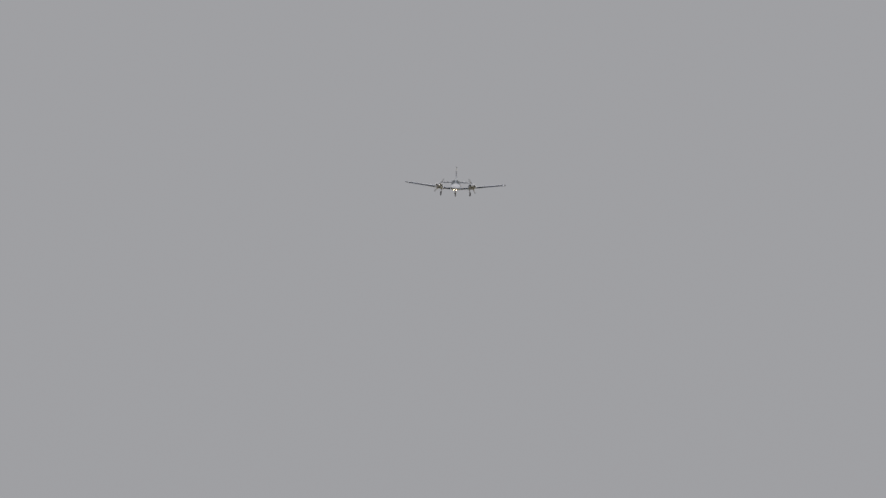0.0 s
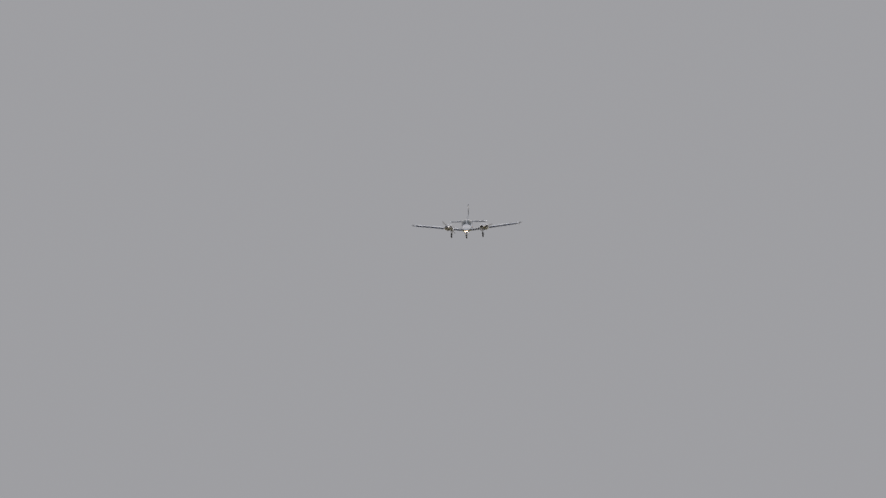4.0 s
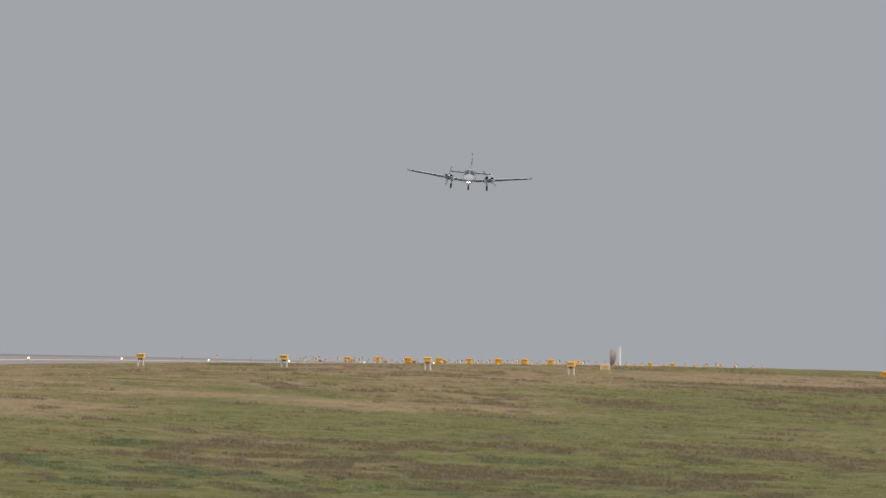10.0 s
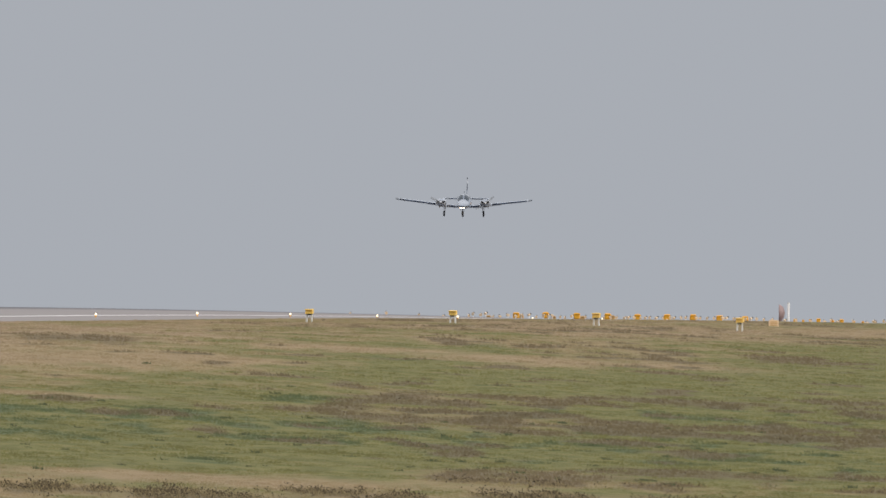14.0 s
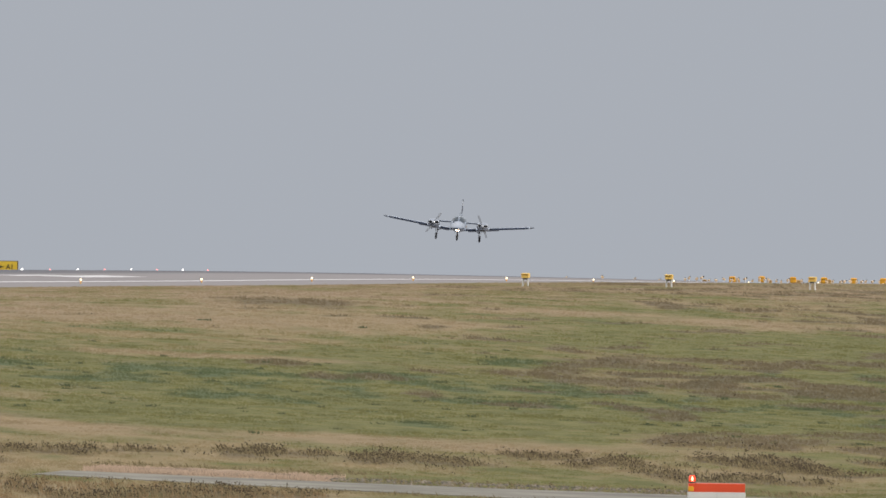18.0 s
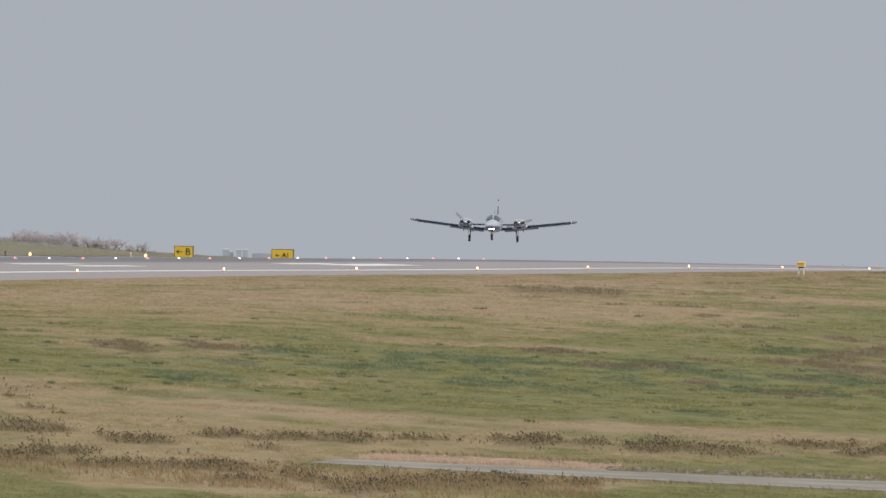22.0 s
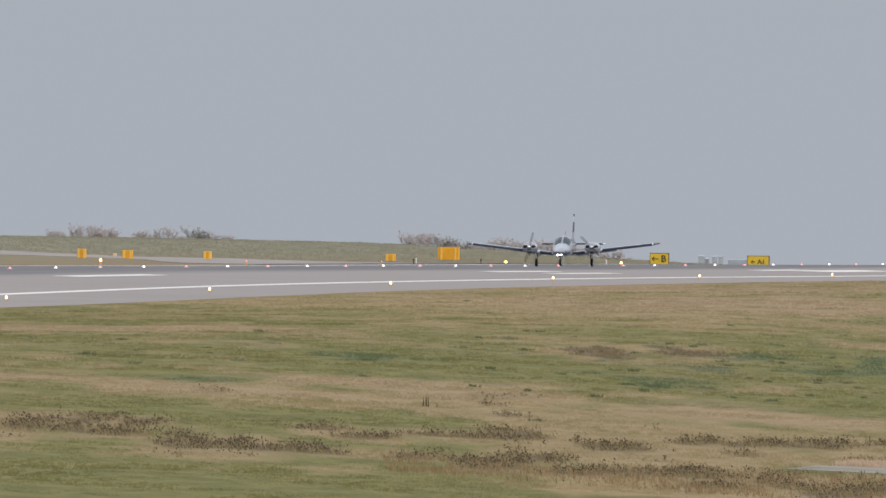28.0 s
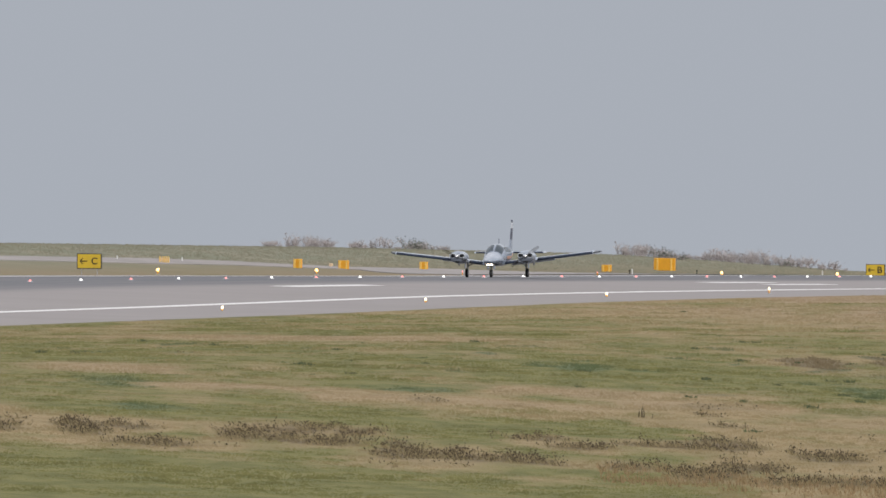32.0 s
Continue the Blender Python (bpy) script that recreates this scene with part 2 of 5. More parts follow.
M_LANDING = material("landing_light_lens", (1, 1, 1), 0.2, glow=(1.0, 0.78, 0.55), strength=8.0)
M_LAMP_WARM = material("warm_lamp_glass", (1, 0.9, 0.7), 0.2, glow=(1.0, 0.86, 0.55), strength=1.5)
M_LAMP_AMBER = material("amber_lamp_glass", (1, 0.7, 0.2), 0.2, glow=(1.0, 0.60, 0.22), strength=3.2)
M_LAMP_WHITE = material("white_lamp_glass", (1, 1, 1), 0.2, glow=(1.0, 0.95, 0.90), strength=2.2)
M_LAMP_RED = material("red_lamp_glass", (1, 0.3, 0.3), 0.2, glow=(1.0, 0.25, 0.20), strength=1.3)
M_OBSTRUCTION = material("red_beacon_glass", (0.8, 0.05, 0.02), 0.15, glow=(1.0, 0.07, 0.02), strength=0.9)
M_BEACON_CORE = material("beacon_filament", (1, 0.6, 0.4), 0.2, glow=(1.0, 0.45, 0.25), strength=6.0)
M_SIGN = material("yellow_sign_face", (0.66, 0.46, 0.035), 0.5, vary=0.06)
M_SIGN_RIM = material("dark_sign_frame", (0.06, 0.055, 0.04), 0.6, vary=0.1)
M_BLACK = material("black_lettering", (0.015, 0.014, 0.012), 0.6, vary=0.1)
M_ORANGE = material("orange_yellow_enamel", (0.78, 0.37, 0.015), 0.5, vary=0.08, scale=2)
M_ORANGE_DULL = material("faded_orange_enamel", (0.50, 0.30, 0.11), 0.6, vary=0.12, scale=2)
M_POST = material("white_painted_post", (0.74, 0.74, 0.74), 0.5, vary=0.08)
M_CREAM = material("cream_board", (0.76, 0.56, 0.36), 0.6, vary=0.08)
M_RED = material("red_enamel", (0.70, 0.075, 0.022), 0.45, vary=0.07, scale=2)
M_BOXWHITE = material("white_enamel", (0.66, 0.65, 0.64), 0.5, vary=0.06, scale=2)
# dish brown, lightened in its colour for the haze before it
M_DISH = material("hazed_brown_dish_paint", (0.27, 0.19, 0.185), 0.6, vary=0.1)
M_WEED = leaf_material("dead_weed", (0.100, 0.080, 0.046), (0.250, 0.196, 0.110))
M_SEED = leaf_material("dark_seed", (0.042, 0.034, 0.024), (0.110, 0.086, 0.056))
M_GRAVEL = leaf_material("broken_rubble", (0.085, 0.078, 0.066), (0.27, 0.23, 0.18))
M_DIRT = material("pale_dry_earth", (0.27, 0.20, 0.142), 0.98, vary=0.35, scale=0.8, bump=0.8, gloss=0.05)
M_BIRD = material("dark_plumage", (0.035, 0.030, 0.028), 0.8, vary=0.2, scale=20)
M_PAPI = material("pale_yellow_enamel", (0.82, 0.54, 0.13), 0.5, vary=0.06)
M_TUSSOCK = leaf_material("dark_tussock", (0.045, 0.056, 0.026), (0.085, 0.098, 0.044))
M_BROWN = leaf_material("brown_blades", (0.135, 0.111, 0.058), (0.240, 0.192, 0.100))
M_BLEACHED = leaf_material("bleached_blades", (0.28, 0.205, 0.142), (0.46, 0.335, 0.24))
M_STEM = leaf_material("reddish_stems", (0.17, 0.122, 0.064), (0.31, 0.218, 0.122))
# bank grass lighter and greyer than its own tone: distance haze as colour
M_HAZED_BANK = leaf_material("haze_paled_bank_blades", (0.160, 0.166, 0.120), (0.212, 0.192, 0.142))
# shrub twigs and leaves lightened: the haze before the bank is in their colour
M_HAZED_TWIG = leaf_material("haze_paled_twig", (0.35, 0.315, 0.315), (0.47, 0.43, 0.425))
M_HAZED_BUSH = leaf_material("haze_paled_leaf", (0.12, 0.135, 0.125), (0.20, 0.21, 0.18))
# wall and roof tones set close to the sky's, as painted haze
M_FAR_WALL = material("haze_paled_wall", (0.335, 0.368, 0.415), 0.9, vary=0.15, scale=0.1)
M_FAR_ROOF = material("haze_paled_roof", (0.325, 0.358, 0.405), 0.8, vary=0.1, scale=0.1)

# ---- plan: s along the runway away from the threshold of view, d across it towards the camera ----
TURN = radians(7.135)
ALONG = Vector((math.sin(TURN), math.cos(TURN)))
ACROSS = Vector((math.cos(TURN), -math.sin(TURN)))
CENTRE = Vector((-62.27, 973.45))
KS = (-1500, -500, -200, 0, 100, 220, 370, 535, 720, 1000, 1500, 4500)
KZ = (-1.5, -0.6, -0.1, 0.2, 0.33, 0.15, -0.28, -0.70, -1.52, -3.1, -6.6, -40)


def smooth(a, b, x):
    t = min(max((x - a) / (b - a), 0), 1)
    return t * t * (3 - 2 * t)


def profile(s):
    """Height of the runway's crown."""
    s = min(max(s, KS[0]), KS[-1])
    i = max(j for j in range(len(KS) - 1) if KS[j] <= s)

    def slope(j):
        a, b = max(j - 1, 0), min(j + 1, len(KS) - 1)
        return (KZ[b] - KZ[a]) / (KS[b] - KS[a])
    h = KS[i + 1] - KS[i]
    t = (s - KS[i]) / h
    return ((2 * t**3 - 3 * t**2 + 1) * KZ[i] + (t**3 - 2 * t**2 + t) * h * slope(i)
            + (3 * t**2 - 2 * t**3) * KZ[i + 1] + (t**3 - t**2) * h * slope(i + 1))


def height(s, d):
    """Height of the finished ground."""
    z = profile(s)
    if d >= 0:
        z -= (0.66 - 0.0005 * min(max(s, 0), 450)) * min(d / 24, 1.06)
    else:
        z -= 0.15 * min(-d / 24, 1.25)
    if d > 30:
        z += 0.12 * smooth(34, 48, d) * (1 - smooth(60, 90, d)) - 2.2 * smooth(55, 140, d) - 0.25 * smooth(53, 60, d) * smooth(560, 640, s)
    if d < -30:
        z += (1.66 + 0.24 * smooth(600, 730, s) * smooth(-74, -90, d)) * smooth(-36, -72, d) * (1 - smooth(735, 860, s))
        z -= 6 * smooth(-85, -400, d) + 60 * smooth(-400, -3500, d)
    return z


def spot(s, d, lift=0.0):
    p = CENTRE + ALONG * s + ACROSS * d
    return Vector((p.x, p.y, height(s, d) + lift))


def plan(x, y):
    q = Vector((x, y)) - CENTRE
    return q.dot(ALONG), q.dot(ACROSS)


def ground_at(x, y):
    return height(*plan(x, y))


YAW = -7.135   # turn of things that stand square to the runway


def stand(s, d, turn=0.0, lift=0.0):
    p = spot(s, d, lift)
    return pose(p.x, p.y, p.z, 0, 0, YAW + turn)


# ---- mesh helpers ----


def mesh_of(name, bm, mat, soft=False):
    me = bpy.data.meshes.new(name)
    bmesh.ops.recalc_face_normals(bm, faces=bm.faces)
    if soft:
        for f in bm.faces:
            f.smooth = True
    bm.to_mesh(me)
    bm.free()
    me.materials.append(mat)
    return me


def part(name, bm, mat, parent=None, label="", soft=False):
    ob = new(name, mesh_of(name, bm, mat, soft))
    ob.parent = parent
    return tagged(ob, label)


def raw(name, verts, faces, mat, parent=None, soft=False):
    me = bpy.data.meshes.new(name)
    me.from_pydata(verts, [], faces)
    me.materials.append(mat)
    if soft:
        me.shade_smooth()
    ob = new(name, me)
    ob.parent = parent
    return ob


def thing(name, label, category, group="", m=None):
    ob = tagged(new(name), label, category, group)
    if m is not None:
        ob.matrix_basis = m
    return ob


def box(bm, x0, x1, y0, y1, z0, z1, bevel=0.0):
    r = bmesh.ops.create_cube(bm, size=1, matrix=Matrix.LocRotScale(((x0 + x1) / 2, (y0 + y1) / 2, (z0 + z1) / 2), None, (abs(x1 - x0), abs(y1 - y0), abs(z1 - z0))))
    if bevel:
        edges = {e for v in r["verts"] for e in v.link_edges}
        bmesh.ops.bevel(bm, geom=list(edges), offset=bevel, segments=2, affect="EDGES", profile=0.5)
    return bm


def boxed(*a, **k):
    return box(bmesh.new(), *a, **k)


def rod(bm, a, b, r0, r1=None, n=10):
    """A round bar from a to b."""
    a, b = Vector(a), Vector(b)
    r1 = r0 if r1 is None else r1
    turn = (b - a).to_track_quat("Z", "Y").to_matrix().to_4x4()
    bmesh.ops.create_cone(bm, cap_ends=True, segments=n, radius1=r0, radius2=r1, depth=(b - a).length,
                          matrix=Matrix.Translation((a + b) / 2) @ turn)
    return bm


def ball(bm, c, r, squash=(1, 1, 1), u=12, v=8):
    bmesh.ops.create_uvsphere(bm, u_segments=u, v_segments=v, radius=r, matrix=Matrix.LocRotScale(c, None, squash))
    return bm


def loft(rings, closed=True, caps=True):
    """A skin over rings of equal point count."""
    bm = bmesh.new()
    vs = [[bm.verts.new(p) for p in ring] for ring in rings]
    n = len(rings[0])
    for a, b in zip(vs, vs[1:]):
        for i in range(n if closed else n - 1):
            j = (i + 1) % n
            bm.faces.new((a[i], a[j], b[j], b[i]))
    if caps and closed:
        bm.faces.new(vs[0][::-1])
        bm.faces.new(vs[-1])
    return bm


def ease(table, x):
    """Smooth reading of a small table of rows (x, values...)."""
    if x <= table[0][0]:
        return table[0][1:]
    for a, b in zip(table, table[1:]):
        if x <= b[0]:
            t = (x - a[0]) / (b[0] - a[0])
            return tuple(p + (q - p) * t for p, q in zip(a[1:], b[1:]))
    return table[-1][1:]


def lettering(text, size, depth, mat, parent, at, turn, name="lettering"):
    """Raised letters, as a mesh."""
    cu = bpy.data.curves.new(name, "FONT")
    cu.body, cu.size, cu.extrude, cu.align_x, cu.align_y = text, size, depth, "CENTER", "CENTER"
    cu.offset = size * 0.012
    tmp = bpy.data.objects.new(name, cu)
    scene.collection.objects.link(tmp)
    me = bpy.data.meshes.new_from_object(tmp.evaluated_get(bpy.context.evaluated_depsgraph_get()))
    bpy.data.objects.remove(tmp)
    bpy.data.curves.remove(cu)
    me.materials.clear()
    me.materials.append(mat)
    ob = new(name, me)
    ob.parent = parent
    ob.matrix_basis = pose(*at, *turn)
    return ob


# ---- the meadow's cover: drifts by bearing (degrees), distance, half width (degrees) and half depth, seen from the viewpoint's foot ----
WEED_DRIFTS = ((-0.30, 621, 0.08, 6), (-0.18, 625, 0.14, 5), (-0.07, 624, 0.06, 6), (0.11, 631, 0.09, 6), (0.40, 636, 0.08, 9), (0.75, 635, 0.09, 7), (0.94, 635, 0.12, 9), (-0.66, 574, 0.12, 7), (-0.44, 577, 0.18, 7), (-0.01, 562, 0.14, 12),
               (0.19, 574, 0.12, 10), (0.38, 576, 0.11, 7), (0.56, 578, 0.09, 5), (-0.36, 562, 0.10, 6), (-0.19, 573, 0.07, 7), (-0.47, 788, 0.07, 9), (-0.68, 790, 0.09, 7), (0.59, 798, 0.05, 9), (0.88, 824, 0.06, 6), (0.86, 763, 0.05, 10))
WEED_DRIFTS_WEST = ((-2.64, 603, 0.07, 9), (-2.50, 608, 0.08, 5), (-2.44, 586, 0.12, 5), (-2.19, 603, 0.08, 9), (-2.05, 616, 0.09, 9), (-2.03, 600, 0.14, 6), (-1.89, 616, 0.06, 7), (-1.78, 589, 0.09, 11), (-1.52, 585, 0.17, 7), (-1.64, 590, 0.08, 7), (-1.43, 619, 0.09, 5), (-1.28, 608, 0.08, 4),
                    (-1.19, 584, 0.08, 5), (-0.91, 620, 0.11, 10), (-0.96, 579, 0.11, 8), (-0.84, 589, 0.09, 10), (-0.62, 608, 0.09, 8), (-0.43, 622, 0.08, 5), (-1.06, 618, 0.15, 4), (-0.67, 781, 0.09, 11), (-0.43, 792, 0.11, 10), (-2.95, 600, 0.15, 8))
WEED_DRIFTS_MIDDLE = ((0.53, 638, 0.15, 6), (0.81, 639, 0.18, 8), (1.19, 653, 0.14, 8), (1.54, 689, 0.09, 10), (1.83, 694, 0.14, 11), (1.71, 625, 0.21, 9), (1.42, 643, 0.11, 6), (0.01, 629, 0.23, 4), (1.34, 816, 0.18, 16), (1.60, 817, 0.15, 15), (1.16, 829, 0.14, 9), (1.60, 891, 0.23, 9))
WEED_DRIFTS_EAST = ((0.47, 825, 0.09, 10), (0.61, 796, 0.08, 9), (0.77, 799, 0.09, 9), (1.41, 862, 0.20, 8), (1.84, 885, 0.18, 9), (1.71, 799, 0.15, 9), (2.05, 814, 0.15, 10), (1.99, 782, 0.15, 9), (2.35, 834, 0.18, 13), (2.58, 811, 0.18, 17), (2.20, 762, 0.15, 9), (1.75, 700, 0.26, 13),
                    (2.20, 716, 0.30, 12), (2.65, 933, 0.30, 10), (0.53, 1046, 0.18, 29), (1.24, 841, 0.09, 13), (1.69, 892, 0.23, 9), (2.15, 906, 0.27, 15), (2.00, 831, 0.15, 10), (2.90, 911, 0.38, 13), (3.10, 1298, 0.24, 24), (2.39, 1091, 0.08, 21), (2.21, 991, 0.06, 10), (2.69, 831, 0.09, 19))
STRAW_DRIFTS = ((-0.37, 681, 0.23, 8), (-0.44, 596, 0.26, 11), (-0.11, 664, 0.45, 12), (0.82, 664, 0.53, 11), (0.10, 834, 0.14, 5), (0.32, 835, 0.45, 6), (-1.00, 684, 0.27, 8), (-0.82, 644, 0.30, 5), (-0.44, 552, 0.38, 11),
                (-2.02, 825, 0.50, 12), (-1.64, 672, 0.45, 6), (-2.55, 715, 0.18, 12), (-2.25, 682, 0.38, 5), (1.29, 1042, 0.23, 15), (1.74, 1029, 0.24, 17), (2.12, 1036, 0.26, 15), (0.83, 972, 0.23, 17), (0.35, 949, 0.45, 26), (-1.34, 699, 0.30, 9))
GREEN_DRIFTS = ((-1.12, 538, 0.38, 14), (-2.25, 540, 0.76, 18), (0.85, 566, 0.25, 9), (-1.18, 642, 0.30, 6), (-2.17, 634, 0.53, 6), (-1.26, 629, 0.38, 5), (-2.49, 637, 0.20, 6), (0.02, 684, 0.61, 7), (-0.97, 747, 0.38, 15),
                (0.76, 728, 0.45, 18), (1.34, 607, 0.39, 8), (-1.79, 697, 0.23, 7), (0.05, 702, 0.30, 8), (-0.10, 588, 0.10, 5))
LUSH_DRIFTS = ((-0.53, 715, 0.05, 5), (-0.25, 792, 0.11, 10), (-0.03, 763, 0.11, 5), (0.32, 793, 0.30, 10), (0.37, 739, 0.15, 8), (0.77, 807, 0.12, 8), (0.86, 701, 0.11, 9), (1.08, 853, 0.09, 8), (1.34, 783, 0.20, 7), (1.88, 771, 0.06, 8),
               (0.84, 791, 0.09, 8), (0.12, 905, 0.18, 6), (1.41, 1011, 0.20, 9), (-2.55, 682, 0.15, 12), (-2.49, 639, 0.18, 6), (-1.72, 689, 0.18, 7), (-0.55, 720, 0.09, 5), (-1.34, 753, 0.15, 9), (-0.50, 727, 0.18, 6), (1.11, 754, 0.23, 6),
               (2.12, 1118, 0.08, 12), (1.13, 862, 0.12, 8), (2.19, 857, 0.15, 11), (1.69, 841, 0.09, 8), (1.60, 1087, 0.08, 13), (1.23, 798, 0.08, 12), (1.90, 772, 0.09, 7), (2.47, 808, 0.09, 13))
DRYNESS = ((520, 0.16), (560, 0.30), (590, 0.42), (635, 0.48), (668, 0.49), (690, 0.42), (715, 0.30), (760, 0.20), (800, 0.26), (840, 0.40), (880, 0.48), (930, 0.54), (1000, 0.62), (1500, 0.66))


def cover(x, y):
    """How dry, dead, lush and bleached the grass is at each place: four columns from 0 to 1. The last also holds far
    haze.
    """
    a, r = np.degrees(np.arctan2(x, y)), np.hypot(x, y)

    def waves(kx, ky, z):
        return np.array([noise.noise((p * kx, q * ky, z)) for p, q in zip(x.tolist(), y.tolist())])

    def rise(low, high, v):
        u = np.clip((v - low) / (high - low), 0, 1)
        return u * u * (3 - 2 * u)
    broad, streak, ragged, fine = waves(0.06, 0.014, 1), waves(0.22, 0.06, 4), waves(0.5, 0.09, 8), waves(1.3, 0.30, 3)

    def drifts(*tables, long=1.0, thin=1.0):
        m = np.zeros(len(x))
        for b0, d0, w, h in sum(tables, ()):
            q = ((a + 0.045 * streak + 0.02 * fine - b0) / (w * long)) ** 2 + ((r + (0.55 * h + 1.5) * ragged - d0) / (h * thin)) ** 2
            m = np.maximum(m, np.exp(-q ** 1.3))
        return m
    reach = r - 5 * np.abs(x + 6) * rise(780, 980, r)
    weeds, straws = drifts(WEED_DRIFTS, WEED_DRIFTS_WEST, WEED_DRIFTS_MIDDLE, WEED_DRIFTS_EAST, long=1.15, thin=0.9), drifts(STRAW_DRIFTS, long=1.15)
    greens, lushes = drifts(GREEN_DRIFTS), drifts(LUSH_DRIFTS)
    halo = drifts(WEED_DRIFTS, WEED_DRIFTS_WEST, WEED_DRIFTS_MIDDLE, long=1.9, thin=2.2)
    east = rise(0.1, 1.5, a)
    dry = np.interp(reach, *zip(*DRYNESS)) + 0.34 * broad + 0.32 * streak + 0.30 * ragged + 0.16 * fine + 0.50 * straws + 0.35 * halo - 0.70 * greens - 0.3 * lushes
    dead = np.maximum(weeds, 0.42 * halo * (1 - straws)) * (0.85 + 0.6 * fine) + (0.40 + 0.60 * east) * rise(0.30 - 0.25 * east, 0.60 - 0.16 * east, broad * 0.35 + streak * 0.6 + ragged * 0.5) * rise(560, 600, r)
    west = 1 - rise(-1.0, -0.1, a)
    dry = dry + 0.11 * west * rise(690, 760, r) - 0.04 * west * (1 - rise(690, 760, r)) - 0.10 * east * (1 - rise(900, 1000, r))
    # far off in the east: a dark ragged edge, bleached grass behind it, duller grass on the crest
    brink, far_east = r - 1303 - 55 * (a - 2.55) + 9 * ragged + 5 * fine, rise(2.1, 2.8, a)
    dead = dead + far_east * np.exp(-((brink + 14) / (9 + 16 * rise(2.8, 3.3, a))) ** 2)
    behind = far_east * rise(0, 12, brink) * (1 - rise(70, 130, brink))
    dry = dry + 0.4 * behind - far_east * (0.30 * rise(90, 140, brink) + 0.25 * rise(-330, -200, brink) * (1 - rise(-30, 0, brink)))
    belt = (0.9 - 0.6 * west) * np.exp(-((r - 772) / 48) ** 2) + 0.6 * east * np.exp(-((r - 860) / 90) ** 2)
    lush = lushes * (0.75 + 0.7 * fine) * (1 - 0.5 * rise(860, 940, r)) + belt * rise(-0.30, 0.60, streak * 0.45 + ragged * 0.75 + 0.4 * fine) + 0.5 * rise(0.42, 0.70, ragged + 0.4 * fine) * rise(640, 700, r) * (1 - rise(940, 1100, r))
    # bleached grass; the part that grows beyond 870 m also paints distance haze
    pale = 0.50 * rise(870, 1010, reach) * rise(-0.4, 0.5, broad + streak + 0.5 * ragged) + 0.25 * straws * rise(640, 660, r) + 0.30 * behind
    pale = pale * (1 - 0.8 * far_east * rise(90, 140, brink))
    return np.clip(np.stack([dry, dead - 0.5 * greens, lush - 0.4 * straws, pale * (1 - 0.8 * np.clip(dead, 0, 1))], 1), 0, 1)


def lay_cover(me, rows):
    """Keeps the cover of every vertex with the mesh."""
    me.color_attributes.new("cover", "FLOAT_COLOR", "POINT").data.foreach_set("color", np.asarray(rows, dtype=np.float32).ravel())


# ---- ground: one sheet to the horizon, finest over the meadow and runway ----


def build_ground():
    angles = [-180 + 6 * i for i in range(28)] + [-12, -8, -6] + [-5 + 0.03 * i for i in range(400)] + [7, 8, 10, 14] + [20 + 8 * i for i in range(20)]
    radii = [0, 40, 120, 220, 320, 400, 450] + [480 + 2.0 * i for i in range(210)] + [900 + 3.0 * i for i in range(235)] + [1605 + 12 * i for i in range(60)] + [2325 + 150 * i for i in range(17)]
    verts, faces = [], []
    for r in radii:
        for a in angles:
            x, y = r * math.sin(radians(a)), r * math.cos(radians(a))
            s, d = plan(x, y)
            z = height(s, d)
            if abs(d) < 29.4:
                z -= 0.25
            elif not (-384 < s < -355 and d > 106) and not (140 < s < 610 and -66 < d < 0):
                z += 0.05 * noise.noise((x * 0.16, y * 0.10, 0)) * smooth(29.4, 34, abs(d))
                z += (0.03 * noise.noise((x * 1.1, y * 0.5, 3)) + 0.10 * max(0, noise.noise((x * 0.33, y * 0.12, 9)) - 0.25)) * smooth(29.4, 32, abs(d))
            verts.append((x, y, z))
    n = len(angles)
    for i in range(len(radii) - 1):
        for j in range(n):
            k = (j + 1) % n
            faces.append((i * n + j, i * n + k, (i + 1) * n + k, (i + 1) * n + j))
    ob = raw("ground", verts, faces, M_MEADOW, soft=True)
    v = np.array(verts)
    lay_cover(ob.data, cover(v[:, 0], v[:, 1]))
    tagged(ob, "patchy green and straw-coloured autumn airfield meadow", "ground", kind="structure")


def ribbon(name, s0, s1, ds, d0, d1, nd, lift, mat, label, category, thick=0.06, edge=None):
    """A thin slab that lies on the ground between two lines along the runway."""
    ns = max(1, round((s1 - s0) / ds))
    verts, faces = [], []
    for layer in (lift, lift - thick):
        for i in range(ns + 1):
            s = s0 + (s1 - s0) * i / ns
            for j in range(nd + 1):
                d = d0 + (d1 - d0) * j / nd
                if edge and j in (0, nd):
                    d += edge * noise.noise((s * 0.21, j * 5.0, 1)) * (1 if abs(d) > 25 else 0)
                verts.append(tuple(spot(s, d, layer)))
    w, half = nd + 1, (ns + 1) * (nd + 1)
    for i in range(ns):
        for j in range(nd):
            a = i * w + j
            faces.append((a, a + 1, a + w + 1, a + w))
    ring = [i * w for i in range(ns + 1)] + [ns * w + j for j in range(1, w)] + [i * w + nd for i in range(ns - 1, -1, -1)] + [j for j in range(nd - 1, 0, -1)]
    for a, b in zip(ring, ring[1:] + ring[:1]):
        faces.append((a, b, b + half, a + half))
    ob = raw(name, verts, faces, mat, soft=False)
    return tagged(ob, label, category, kind="structure")


